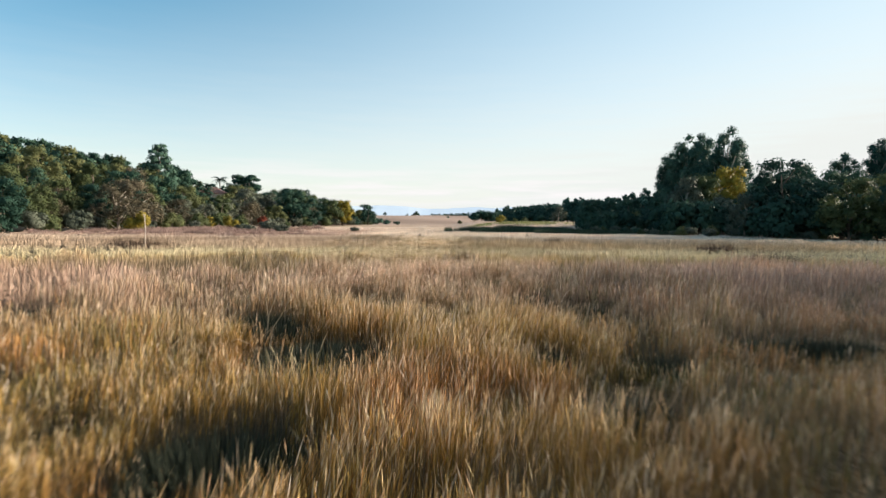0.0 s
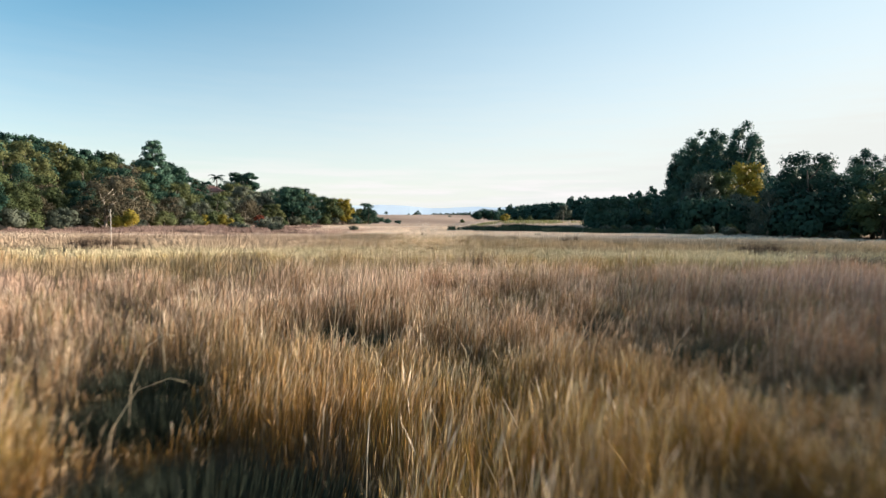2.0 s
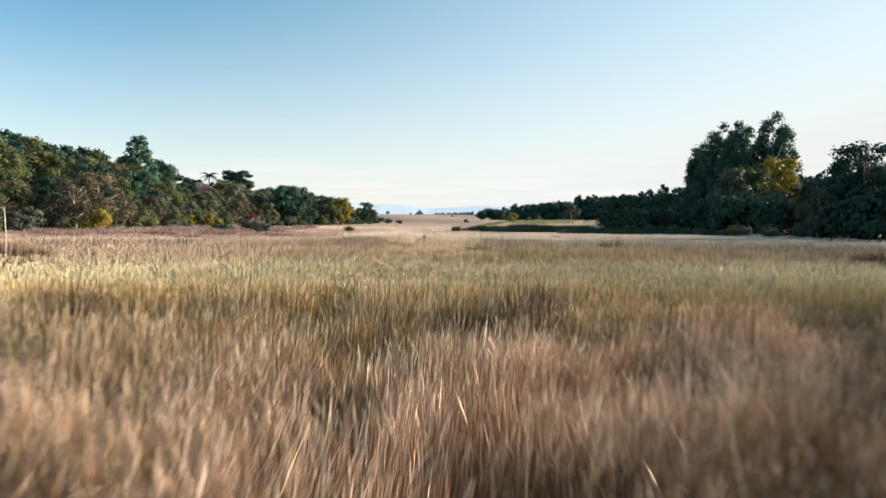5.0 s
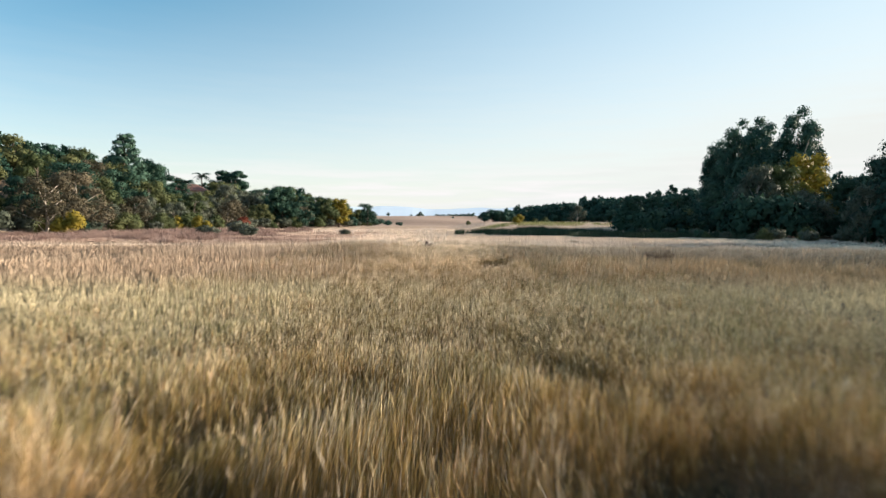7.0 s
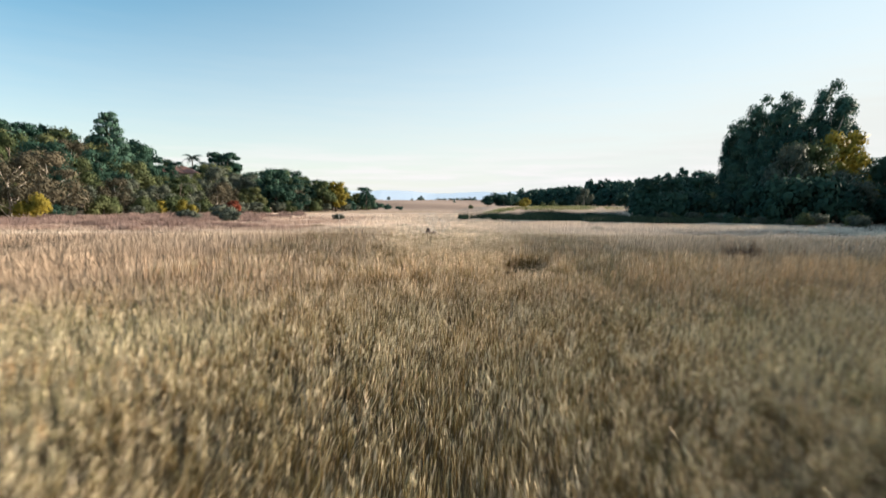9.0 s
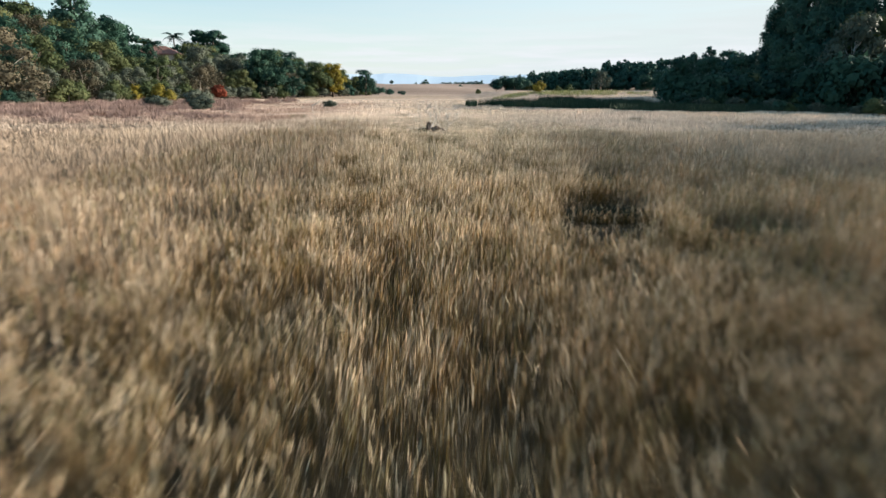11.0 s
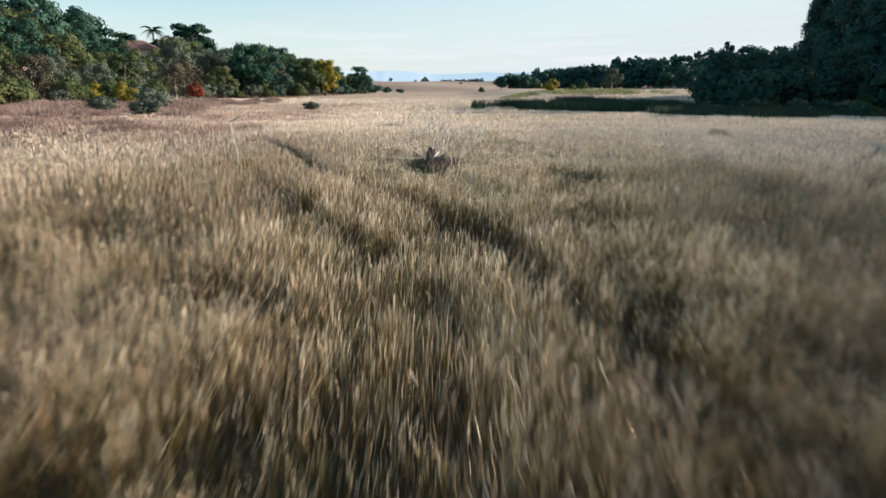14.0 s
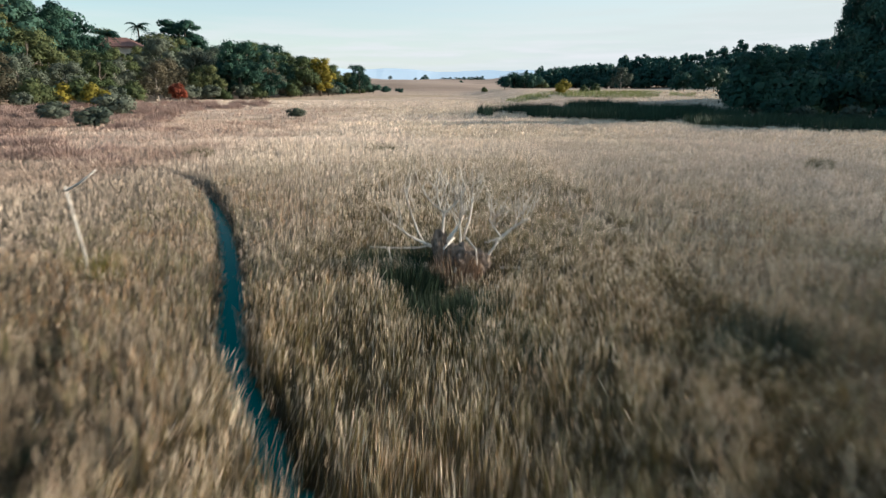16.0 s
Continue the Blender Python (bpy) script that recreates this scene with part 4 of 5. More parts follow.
def join_wood(name, label, rows):
    """Many far trees as one object: rows of tree, x, y, scale, turn, height factor."""
    for piece in ("crown", "trunk"):
        vs, fs, ns, base = [], [], [], 0
        for ob, x, y, size, turn, tall in rows:
            me = next(o.data for o in ob.children if o.name.startswith(piece))
            me.calc_loop_triangles()
            v, f = np.empty(len(me.vertices) * 3), np.empty(len(me.loop_triangles) * 3, np.int32)
            me.vertices.foreach_get("co", v)
            me.loop_triangles.foreach_get("vertices", f)
            n = np.empty(len(me.loops) * 3)
            me.corner_normals.foreach_get("vector", n)
            m = np.array(pose(0, 0, 0, 0, 0, turn).to_3x3())
            vs.append(v.reshape(-1, 3) @ m.T * np.array([size, size, size * tall]) + np.array([x, y, float(ground_z(x, y)) - 0.1]))
            fs.append(f.reshape(-1, 3) + base)
            ns.append(n.reshape(-1, 3) @ m.T)
            base += len(me.vertices)
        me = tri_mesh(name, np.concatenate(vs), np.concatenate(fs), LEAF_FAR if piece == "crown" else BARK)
        if piece == "crown":
            me.polygons.foreach_set("use_smooth", np.ones(len(me.polygons), dtype=bool))
            me.normals_split_custom_set_from_vertices(np.concatenate(ns).tolist())
            root = tagged(new(name, me), label, "wood", kind="stuff")
        else:
            child("trunk", me, root)


# far wood on the right, beyond the bank
far_rows = []
for k in range(176):
    f = (k % 44) / 43
    x = float(np.interp(f, [0, 0.35, 0.6, 0.8, 1], [34, 56, 76, 100, 130])) + rnd.uniform(-2, 2)
    y = float(np.interp(f, [0, 0.35, 0.6, 0.8, 1], [345, 300, 265, 238, 205])) + rnd.uniform(-4, 4) + 9 * (k // 44)
    kind = any_of([(FAR[0], 3), (FAR[1], 3), (FAR[2], 3), (FARTALL[0], 0.3 + 1.5 * (f > 0.45)), (FARTALL[1], 0.3 + 1.5 * (f > 0.45))])
    far_rows.append((kind, x, y, rnd.uniform(0.86, 1.04) * float(np.interp(f, [0, 0.2, 0.6, 1], [0.62, 0.86, 0.95, 0.98])) * (0.8 + 0.12 * (k // 44)), rnd.uniform(0, 360), 1.0))
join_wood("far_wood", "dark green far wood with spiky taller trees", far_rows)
for k in range(24):
    f = k / 23
    plant(SHRUBS[1], float(np.interp(f, [0, 0.5, 1], [34, 68, 120])) + rnd.uniform(-2, 2), float(np.interp(f, [0, 0.5, 1], [338, 270, 205])) + rnd.uniform(-3, 3), rnd.uniform(0.8, 1.3), rnd.uniform(0, 360), 0.9, "bushes before the far wood")
plant(YBUSH, 19.5, 179, 0.68, 30)
for x, y, s in ((18, 257, 1.1), (21, 259, 1.3), (24, 258, 1.2), (27, 261, 1.1), (12, 262, 0.5), (30, 262, 0.8), (28, 190, 0.5), (24, 184, 0.4)):
    plant(BBUSH if s > 0.9 else SHRUBS[0], x, y, s, rnd.uniform(0, 360), group="bushes on the bank")
plant(GREY[1], 54, 262, 0.68, 0)
# lone trees on the far pasture
for x, y, s in ((-30, 1200, 1.5), (-35, 1205, 1.1), (-48, 1190, 0.8), (-70, 900, 0.6), (20, 700, 0.5), *((-3 + 5 * k, 1205 + 6 * (k % 3), 0.75 + 0.35 * abs(math.sin(1.9 * k))) for k in range(17))):
    plant(FAR[rnd.randrange(3)], x, y, s, rnd.uniform(0, 360), group="lone trees on the far pasture")


def palm(x, y, top, seed):
    """A palm: ringed stem and a head of arching fronds."""
    rng = random.Random(seed)
    g = float(ground_z(x, y))
    h = top - g
    root = new("palm")
    root.matrix_basis = pose(x, y, g)
    tagged(root, "palm with arching fronds above the wood", "palm", "palms by the house")
    bm = bmesh.new()
    tube(bm, [Vector((0, 0, -0.3)), Vector((0.1, 0, h * 0.4)), Vector((0, 0.1, h * 0.85))], [0.3, 0.22, 0.18], 8)
    part("trunk", bm, BARK, root)
    for k in range(22):
        a, up = k * 2.4, rng.uniform(-0.1, 1.1)
        c, sn, l = math.cos(a), math.sin(a), rng.uniform(2.2, 3.0)
        bm = bmesh.new()
        pts = []
        for m in range(9):
            f = m / 8
            pts.append(Vector((c * l * f, sn * l * f, h * 0.85 + l * (up * f - 0.85 * f * f))))
        limb(bm, pts, 0.035, 0.012, 3)
        for m in range(1, 9):
            for side in (-1, -0.6, 0.6, 1):
                p, w = pts[m], 1.0 * math.sin(0.5 + 2.3 * m / 8)
                o = Vector((-sn * side * w + 0.3 * c, c * side * w + 0.3 * sn, -0.3 * w))
                vs = [bm.verts.new(p - Vector((c, sn, 0)) * 0.22), bm.verts.new(p + Vector((c, sn, 0)) * 0.2), bm.verts.new(p + o)]
                bm.faces.new(vs)
        part("frond", bm, LEAF_EUC, root)
    return root


palm(-77.5, 233, 19.2, 51)
palm(-72.5, 209, 14.9, 52)
palm(-74.0, 236, 17.0, 53)

# ---- mountains at the skyline ----
def ridge(name, dist, base, amp, seed, label):
    bm = bmesh.new()
    prev = None
    for k in range(161):
        a = radians(-60 + 120 * k / 160)
        x, y = dist * math.sin(a), dist * math.cos(a)
        hgt = base + amp * float(vnoise(a * 9, 0.5, 1.0, seed) * 0.6 + vnoise(a * 28, 0.5, 1.0, seed + 1) * 0.3 + vnoise(a * 80, 0.5, 1.0, seed + 2) * 0.1)
        now = [bm.verts.new((x * 0.97, y * 0.97, -40)), bm.verts.new((x, y, hgt)), bm.verts.new((x * 1.03, y * 1.03, -40))]
        if prev:
            bm.faces.new((prev[0], now[0], now[1], prev[1]))
            bm.faces.new((prev[1], now[1], now[2], prev[2]))
        prev = now
    me = bpy.data.meshes.new(name)
    bm.to_mesh(me)
    bm.free()
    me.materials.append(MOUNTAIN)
    return tagged(new(name, me), label, "mountains", kind="structure")


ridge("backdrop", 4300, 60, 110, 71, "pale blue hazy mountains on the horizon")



# ---- house behind the trees ----
def house(x, y, z):
    root = new("house")
    root.matrix_basis = pose(x, y, z, 0, 0, 12)
    tagged(root, "pale house with a red tiled roof behind trees", "house")
    w, d, h = 6.2, 4.0, 5.6
    for name_x, sx, sy, tx, ty in (("f", 2 * w, 0.3, 0, -d), ("b", 2 * w, 0.3, 0, d), ("l", 0.3, 2 * d - 0.3, -w + 0.15, 0), ("r", 0.3, 2 * d - 0.3, w - 0.15, 0)):
        bm = bmesh.new()
        bmesh.ops.create_cube(bm, size=1, matrix=Matrix.Translation((tx, ty, h / 2 - 0.5)) @ Matrix.Diagonal((sx, sy, h + 1, 1)))
        part("wall", bm, PLASTER, root)
    bm = bmesh.new()
    e, t = 0.7, 2.4
    lo = [bm.verts.new((a * (w + e), b * (d + e), h)) for a, b in ((-1, -1), (1, -1), (1, 1), (-1, 1))]
    lo2 = [bm.verts.new((v.co.x, v.co.y, h + 0.2)) for v in lo]
    r0, r1 = bm.verts.new((-w * 0.45, 0, h + t)), bm.verts.new((w * 0.45, 0, h + t))
    bm.faces.new(list(reversed(lo)))
    for k in range(4):
        bm.faces.new((lo[k], lo[(k + 1) % 4], lo2[(k + 1) % 4], lo2[k]))
    for f in ((lo2[0], lo2[1], r1, r0), (lo2[1], lo2[2], r1), (lo2[2], lo2[3], r0, r1), (lo2[3], lo2[0], r0)):
        bm.faces.new(f)
    part("roof", bm, ROOF_RED, root, "red tiled hip roof")
    for wx in (-4, -1.3, 1.3, 4):
        bm = bmesh.new()
        bmesh.ops.create_cube(bm, size=1, matrix=Matrix.Translation((wx, -d - 0.16, 3.6)) @ Matrix.Diagonal((1.2, 0.06, 1.3, 1)))
        part("window", bm, GLASS_DARK, root)
    return root


house(-77, 220, 5.6)


# ---- small things in the meadow ----
def tuft(x, y, r, h, count, color, label, long=1.0, seed=1, name="grass_tuft", width=0.014):
    """A clump of blades that fan out from one root."""
    rng = np.random.RandomState(seed)
    a, q = rng.rand(count) * 6.283, r * np.sqrt(rng.rand(count))
    px, py = x + q * np.cos(a) * long, y + q * np.sin(a)
    hh = h * (0.55 + 0.5 * rng.rand(count)) * (1 - 0.45 * (q / r) ** 2)
    b = np.stack([px, py, ground_z(px, py) - 0.03], 1)
    out = hh * (0.08 + 0.35 * rng.rand(count))
    tip = b + np.stack([out * np.cos(a), out * np.sin(a), hh], 1)
    f = rng.rand(count) * 6.283
    side = np.stack([np.cos(f), np.sin(f), 0 * f], 1) * width * (0.4 + 0.5 * rng.rand(count, 1))
    v = np.stack([b - side, b + side, tip], 1).reshape(-1, 3)
    c = np.array(color) * (0.6 + 0.8 * rng.rand(count, 1))
    c = np.stack([c * 0.8, c * 0.8, c], 1).reshape(-1, 3)
    ob = new(name, tri_mesh(name, v, np.arange(3 * count).reshape(-1, 3), GRASS, c))
    return tagged(ob, label, "grass tuft")


BROWN, DGREEN = (0.13, 0.09, 0.065), (0.030, 0.045, 0.028)
tuft(11.36, 71.3, 0.55, 1.25, 600, BROWN, "brown dry tuft standing above the meadow", 1.3, 301)
tuft(13.3, 71.0, 0.3, 1.00, 160, BROWN, "small brown dry tuft in the meadow", 1.0, 302)
tuft(1.34, 43.2, 0.5, 1.31, 800, BROWN, "dark brown tussock at the edge of tall grass", 1.2, 303)
tuft(-6.6, 43.2, 0.5, 1.25, 700, BROWN, "dark brown tussock at the edge of tall grass", 1.4, 304)
tuft(-21.8, 62.3, 0.9, 1.19, 1900, BROWN, "long strip of brown dry brush in the meadow", 2.8, 305)
tuft(-6.7, 81.3, 0.3, 0.85, 240, BROWN, "small brown tuft in the meadow", 1.4, 306)
tuft(16.4, 46, 0.8, 1.25, 1000, BROWN, "brown dry brush in the meadow", 2.0, 307)
tuft(21.0, 60.5, 0.8, 1.25, 1000, BROWN, "brown dry brush in the meadow", 1.8, 308)
tuft(2.7, 84.2, 0.45, 0.85, 500, (0.08, 0.085, 0.06), "dark grey-green tuft in the meadow", 1.3, 309)
tuft(-1.85, 86.5, 0.6, 0.55, 800, DGREEN, "dark green sedge beside the dead bush", 1.2, 314)
tuft(-1.35, 85.4, 0.6, 0.45, 900, DGREEN, "dark green sedge beside the dead bush", 1.0, 310)
tuft(-1.5, 87.9, 0.28, 0.65, 480, DGREEN, "dark green tuft at the foot of the dead bush", 1.0, 311)
tuft(-0.95, 87.25, 0.42, 0.62, 620, (0.24, 0.16, 0.11), "rusty brown dry fern clump under dead branches", 1.0, 312)
for k, (x, y, r, h) in enumerate(((-0.55, 84.7, 0.5, 0.5), (-0.95, 85.0, 0.45, 0.55), (-1.9, 87.2, 0.5, 0.5), (-0.7, 85.5, 0.4, 0.5), (-2.35, 87.8, 0.5, 0.5), (-0.25, 84.2, 0.35, 0.45))):
    tuft(x, y, r, h, 900, (0.05, 0.068, 0.042), "dark green sedge patch below the dead bush", 1.2, 360 + k, "sedge_clump")
tuft(-6.85, 87.0, 0.35, 0.62, 300, (0.17, 0.15, 0.04), "olive tuft at the foot of the dead stick", 1.2, 313)
# near-black clumps put into the hollows stand for their shade
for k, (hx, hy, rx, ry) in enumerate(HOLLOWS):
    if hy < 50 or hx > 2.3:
        tuft(hx, hy, ry * 1.05, 0.42 if hy < 50 else 0.36, int(1900 * rx), (0.034, 0.042, 0.03), "dark blades put in as the shade of a hollow in dry grass", 0.95 * rx / ry, 340 + k, "sedge_clump", 0.012)


for k in range(9):
    f = 0.6 + 0.48 * k
    i = min(int(f), 4)
    x, y = [TRAIL[i][m] + (TRAIL[i + 1][m] - TRAIL[i][m]) * (f - i) for m in (0, 1)]
    tuft(x, y, 0.17, 0.3, 220, (0.04, 0.052, 0.034), "dark sedge in a trodden gap", 0.9, 380 + k, "sedge_clump", 0.012)


def bed(name, label, cx, cy, rx, ry, count, h, color, seed):
    """A patch of rank green growth."""
    rng = np.random.RandomState(seed)
    a, q = rng.rand(count) * 6.283, np.sqrt(rng.rand(count))
    px, py = cx + rx * q * np.cos(a), cy + ry * q * np.sin(a)
    keep = vnoise(px, py, 3.5, seed) > 0.3 + 0.25 * (q > 0.8)
    px, py = px[keep], py[keep]
    n = len(px)
    b = np.stack([px, py, ground_z(px, py) - 0.03], 1)
    hh = h * (0.5 + 0.7 * rng.rand(n))
    f = rng.rand(n) * 6.283
    side = np.stack([np.cos(f), np.sin(f), 0 * f], 1) * 0.04
    tip = b + np.stack([0.2 * hh * rng.normal(0, 1, n), 0.2 * hh * rng.normal(0, 1, n), hh], 1)
    c = np.array(color) * (0.6 + 0.8 * rng.rand(n, 1))
    v = np.stack([b - side, b + side, tip], 1).reshape(-1, 3)
    ob = new(name, tri_mesh(name, v, np.arange(3 * n).reshape(-1, 3), GRASS, np.repeat(c, 3, axis=0)))
    return tagged(ob, label, "sedge", kind="stuff")


# the first two are coloured darker to paint in the trees' shade
bed("sedge_bed", "dark green sedge on the bank, tree shade put into its colour", 18, 146, 15, 13, 30000, 1.1, (0.032, 0.058, 0.036), 401)
bed("sedge_bed", "green rank growth before the right stand, tree shade put into its colour", 34, 129, 16, 9, 20000, 0.9, (0.04, 0.062, 0.038), 402)
bed("sedge_bed", "light green grass on the bank beyond the shade", 26, 180, 16, 13, 12000, 0.5, (0.25, 0.26, 0.10), 403)
for k, (x, y, l) in enumerate(((-3.4, 79.4, 1.0), (5.8, 80.7, 0.8), (9.5, 74, 1.3), (4.4, 65.6, 1.2), (7.6, 88, 1.5), (-12, 104, 2.0), (-4, 106, 2.5), (14, 101, 1.5))):
    tuft(x, y, 0.38, 0.62, 420, (0.15, 0.14, 0.08), "dark olive tussock among paler grass", l, 320 + k)


def dead_bush(x, y):
    """A leafless bleached shrub with forked main limbs and many fine twigs."""
    rng = random.Random(17)
    root = new("dead_bush")
    root.matrix_basis = pose(x, y, float(ground_z(x, y)) - 0.22)
    tagged(root, "bleached leafless bush with forked branches in grass", "dead bush")
    # foot x and height, lean from upright, length, bend (degrees), thickness, depth
    stems = [
        (-0.17, 0.60, 2, 0.82, 4, 0.062, 0.02), (-0.12, 1.38, -47, 0.40, 0, 0.040, 0.05), (-0.18, 1.48, -14, 0.44, 12, 0.028, -0.05),
        (-0.18, 1.48, 15, 0.42, 0, 0.024, 0.08), (-0.12, 1.38, 58, 0.40, -28, 0.038, -0.1), (-0.06, 0.80, 38, 0.60, -20, 0.066, -0.05),
        (0.20, 1.28, 0, 0.52, 4, 0.030, 0.0), (0.22, 0.70, -6, 0.62, 8, 0.036, -0.1), (0.25, 0.84, 16, 0.94, -14, 0.046, 0.1),
        (-0.50, 0.80, -24, 1.00, 14, 0.030, 0.15),
    ]
    forks = [
        (-0.34, 0.72, -66, 0.74, 16, 0.050, -0.15), (-0.40, 0.74, -95, 1.10, 14, 0.030, -0.2), (0.20, 0.55, 108, 0.48, -40, 0.046, -0.3),
        (0.62, 0.42, 35, 0.50, -8, 0.056, -0.3), (0.86, 0.80, 45, 0.80, 22, 0.056, -0.2), (0.96, 0.92, -38, 0.38, 0, 0.034, -0.2),
        (0.93, 0.90, -105, 0.30, -5, 0.040, -0.3), (0.80, 1.18, 10, 0.16, 40, 0.030, -0.2), (1.20, 1.10, 15, 0.26, 10, 0.026, -0.2),
        (0.95, 0.34, 86, 0.56, 4, 0.026, -0.5), (-1.14, 0.74, 174, 0.70, -4, 0.020, -0.4),
    ]
    ends = []
    for fx, fz, lean, length, bend, thick, depth in stems + forks:
        p, pts = Vector((fx, 0.4 * depth, fz)), []
        for k in range(6):
            pts.append(p.copy())
            a = radians(lean + bend * k / 5) + rng.uniform(-0.09, 0.09)
            p += Vector((math.sin(a), 0.6 * depth / 5, math.cos(a))) * (length / 5)
        bm = bmesh.new()
        limb(bm, pts, thick * 0.62, thick * 0.30)
        part("branch", bm, DEADWOOD, root)
        ends += [(q, 0.01) for q in pts[3:] if q.z > 0.95]
    bm = bmesh.new()
    for p, r in ends:
        for n in range(2):
            d = Vector((rng.uniform(-0.5, 0.5) + 0.25 * p.x, rng.uniform(-0.5, 0.5), rng.uniform(0.3, 1))).normalized()
            l = rng.uniform(0.18, 0.55)
            a = p + d * l * 0.5 + Vector((rng.uniform(-1, 1), rng.uniform(-1, 1), 0)) * 0.04
            b = p + d * l + Vector((rng.uniform(-1, 1), rng.uniform(-1, 1), 0.6)) * 0.07
            limb(bm, [p, a, b], 0.011, 0.004, 3)
            for m in range(2):
                e = b if m else a
                limb(bm, [e, e + Vector((rng.uniform(-0.5, 0.5), rng.uniform(-0.5, 0.5), rng.uniform(0.3, 1))).normalized() * rng.uniform(0.1, 0.28)], 0.006, 0.003, 3)
    part("brushwood", bm, DEADWOOD, root, "fine grey-pink twigs")
    # humps of matted roots and litter at its foot
    for mx, my, mz, rx, rz, name in ((0.20, -0.1, 0.48, 0.33, 0.36, "root_mound"), (-0.20, -0.05, 0.66, 0.15, 0.38, "stump"), (0.50, -0.12, 0.42, 0.26, 0.30, "root_mound")):
        bm = bmesh.new()
        bmesh.ops.create_icosphere(bm, subdivisions=3, radius=1.0)
        for v in bm.verts:
            k = 0.5 + 0.6 * float(vnoise(v.co.x * 2.4 + mx * 9, v.co.y * 2.4 + v.co.z * 3, 1.0, 81)) + 0.3 * float(vnoise(v.co.x * 11 + v.co.z * 9, v.co.y * 11, 1.0, 82))
            v.co = Vector((mx + rx * k * v.co.x, my + rx * 0.8 * k * v.co.y, mz + rz * k * v.co.z))
        part(name, bm, ROOTS, root, "dark brown matted roots")
    # roots arch over the mound
    for a in (-75, 60):
        bm = bmesh.new()
        sx, cx = math.sin(radians(a)), math.cos(radians(a))
        limb(bm, [(0.2 + 0.12 * sx, -0.14, 0.92), (0.2 + 0.32 * sx, -0.2 - 0.2 * cx, 0.74), (0.2 + 0.36 * sx, -0.22 - 0.26 * cx, 0.42), (0.2 + 0.33 * sx, -0.22 - 0.24 * cx, 0.1)], 0.024, 0.014, 5)
        part("root", bm, DEADWOOD, root)
    return root


dead_bush(-1.05, 87.8).scale = (0.94, 0.94, 0.92)


def stick(x, y, pieces, label):
    root = new("dead_stick")
    root.matrix_basis = pose(x, y, float(ground_z(x, y)))
    tagged(root, label, "dead stick")
    for k, (pts, r0, r1) in enumerate(pieces):
        bm = bmesh.new()
        limb(bm, pts, r0, r1)
        part("stem" if k == 0 else "branch", bm, DEADWOOD, root)
    return root


stick(-6.98, 86.9, [([(0.02, 0, -0.1), (0.0, 0, 0.5), (-0.06, 0, 1.0), (-0.13, 0, 1.58)], 0.022, 0.013), ([(-0.13, 0, 1.5), (0.15, -0.05, 1.64), (0.44, -0.1, 1.84)], 0.022, 0.015)],
      "bare pale stick with one side branch in grass")
stick(-20.9, 61.5, [([(0, 0, -0.2), (0.02, 0, 1.3), (0.0, 0, 2.6)], 0.026, 0.017), ([(0.0, 0, 2.3), (-0.15, 0, 2.6)], 0.02, 0.01)], "thin pale bare pole among dry brush")


def dry_stalk(x, y, h, lean, turn, label="long pale dry grass stalk bent over"):
    bm = bmesh.new()
    dx, dy = math.cos(turn), math.sin(turn)
    limb(bm, [(0, 0, -0.05), (0.1 * lean * dx, 0.1 * lean * dy, 0.5 * h), (0.5 * lean * dx, 0.5 * lean * dy, 0.88 * h), (lean * dx, lean * dy, h), (1.25 * lean * dx, 1.25 * lean * dy, 0.97 * h)], 0.005, 0.003, 4)
    me = bpy.data.meshes.new("dry_stalk")
    bm.to_mesh(me)
    bm.free()
    me.materials.append(STRAW)
    ob = new("dry_stalk", me)
    ob.matrix_basis = pose(x, y, float(ground_z(x, y)))
    return tagged(ob, label, "grass stalk", "dry stalks")


for k in range(70):
    x, y = rnd.uniform(-4.5, 4.5), rnd.choice((rnd.uniform(26, 44), rnd.uniform(26, 44), rnd.uniform(60, 84)))
    if along(STREAM, np.array([x]), np.array([y]))[0][0] > 0.5:
        dry_stalk(x, y, rnd.uniform(0.65, 1.05), rnd.uniform(0.05, 0.5), rnd.uniform(0, 6.283))

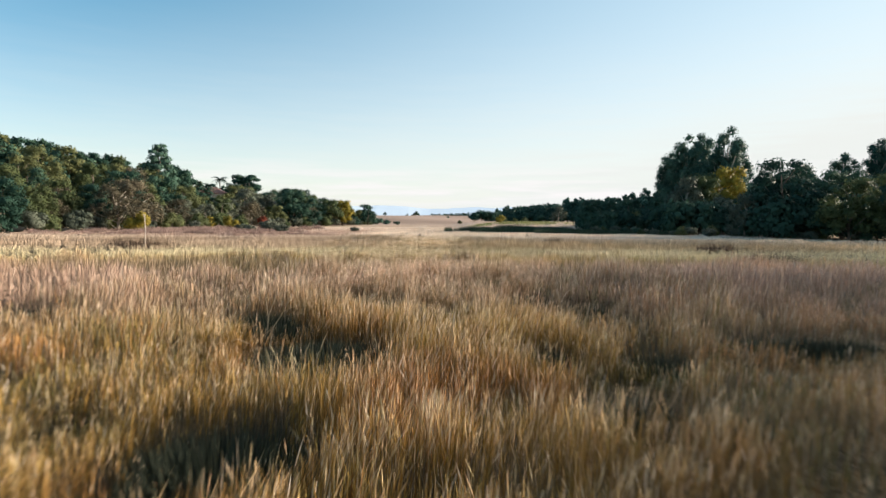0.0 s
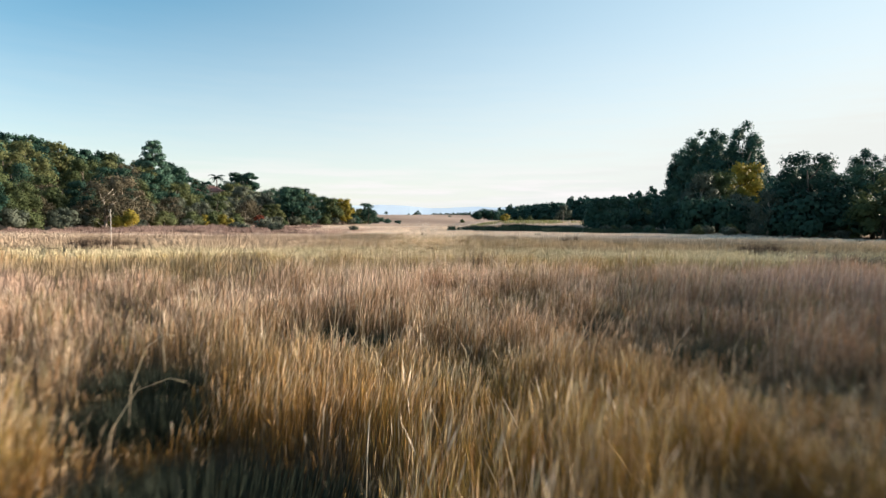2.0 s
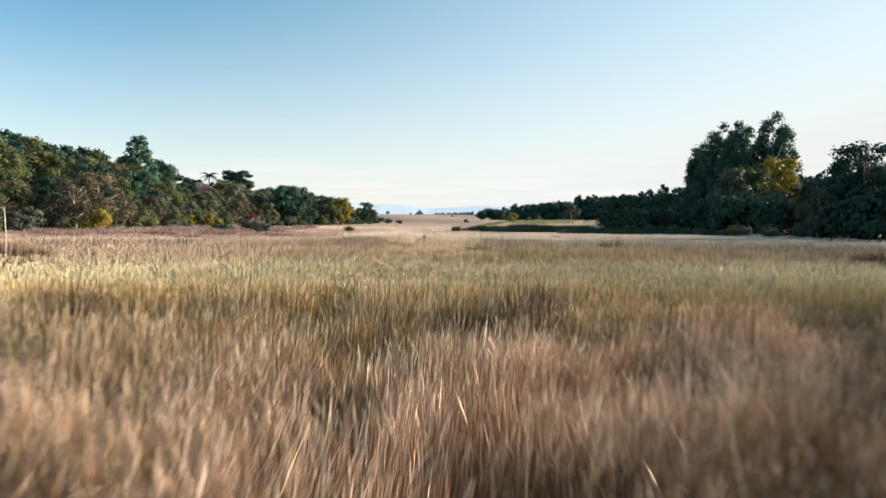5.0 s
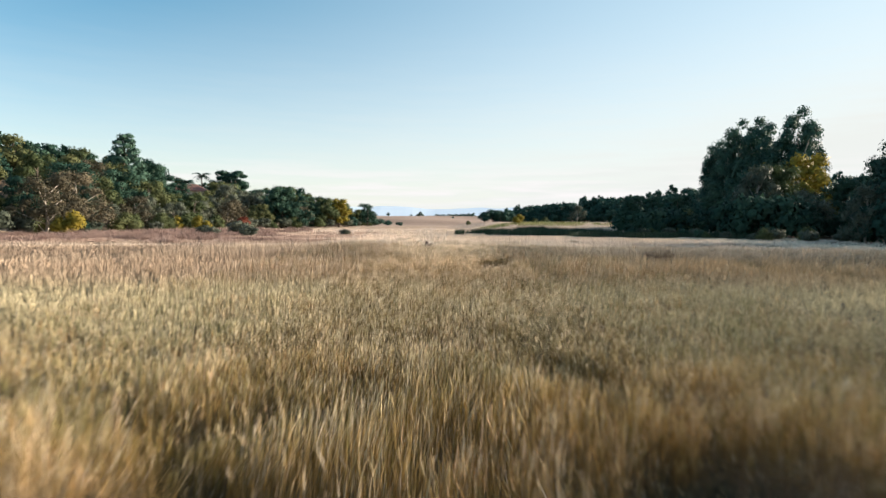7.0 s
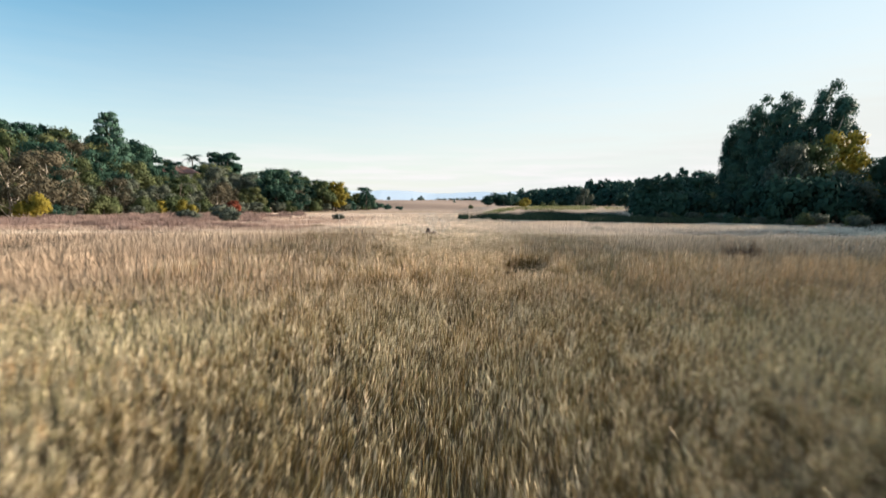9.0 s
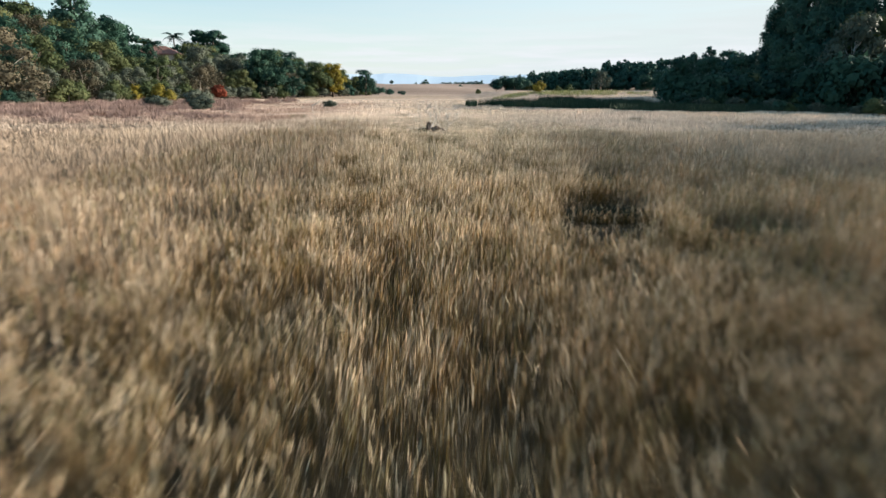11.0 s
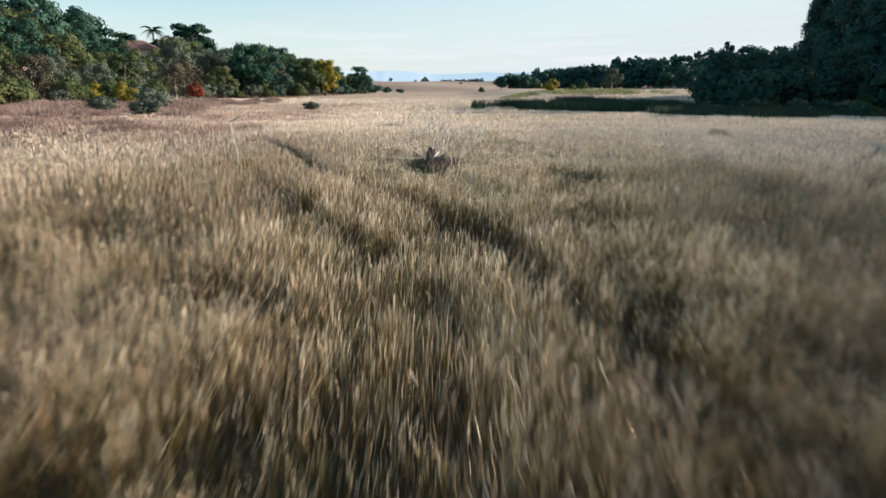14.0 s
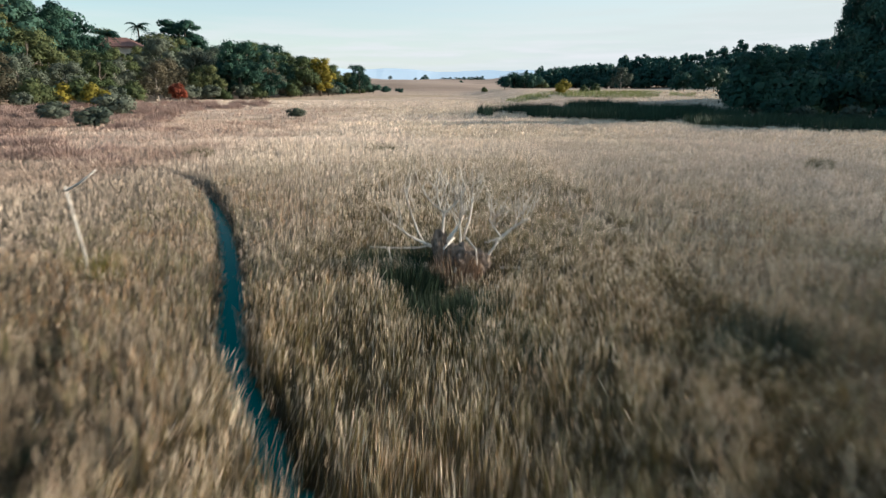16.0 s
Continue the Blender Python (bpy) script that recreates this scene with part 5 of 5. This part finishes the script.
for k in range(46):
    x, y = rnd.gauss(0.1, 1.1), rnd.uniform(30.5, 38)
    dry_stalk(x, y, rnd.uniform(0.85, 1.15), rnd.uniform(0.03, 0.3), rnd.uniform(0, 6.283), "tall bleached stalk standing above the grass")

# low dry brush between the meadow and the left wood, and bushes in it
def brush(seed):
    """A low clump of fine leafless twigs that fan out."""
    rng = np.random.RandomState(seed)
    n = 700
    a, q = rng.rand(n) * 6.283, 1.25 * np.sqrt(rng.rand(n))
    top = (1.0 - 0.42 * q ** 1.5 + 0.3 * (vnoise(np.cos(a) * q, np.sin(a) * q, 0.5, seed) - 0.5)) * (0.75 + 0.4 * rng.rand(n))
    foot = np.stack([q * 0.8 * np.cos(a), q * 0.8 * np.sin(a), top * (0.15 + 0.4 * rng.rand(n)) - 0.1], 1)
    tip = np.stack([q * np.cos(a), q * np.sin(a), top], 1) + rng.normal(0, 0.09, (n, 3))
    f = rng.rand(n) * 6.283
    side = np.stack([np.cos(f), np.sin(f), 0 * f], 1) * 0.02
    v = np.stack([foot - side, foot + side, tip], 1).reshape(-1, 3)
    ob = new("brush", tri_mesh("brush", v, np.arange(3 * n).reshape(-1, 3), LEAF_DRY))
    return tagged(ob, "low pinkish leafless brush in dry grass", "shrub")


BRUSH = [brush(280), brush(281)]
for k in range(110):
    y = rnd.uniform(97, 138)
    x = rnd.uniform(-46, -11 - 0.1 * (y - 97)) - 0.25 * (y - 97)
    plant(BRUSH[k % 2], x, y, rnd.uniform(0.7, 1.4), rnd.uniform(0, 360), rnd.uniform(0.45, 0.8), "dry brush")
for k in range(230):
    y = rnd.uniform(104, 175)
    x = float(left_line(y)) + rnd.uniform(2, 34) - 0.12 * (y - 100)
    plant(BRUSH[k % 2], x, y, rnd.uniform(0.7, 1.5), rnd.uniform(0, 360), rnd.uniform(0.6, 0.9), "dry brush")
for x, y, s in ((-26.1, 120.5, 0.6), (-32, 134, 0.85), (-15.4, 136, 0.4), (-37, 133, 0.6), (-34, 128, 0.5)):
    plant(SHRUBS[2], x, y, s, rnd.uniform(0, 360), 0.8, "low bushes in the dry brush")
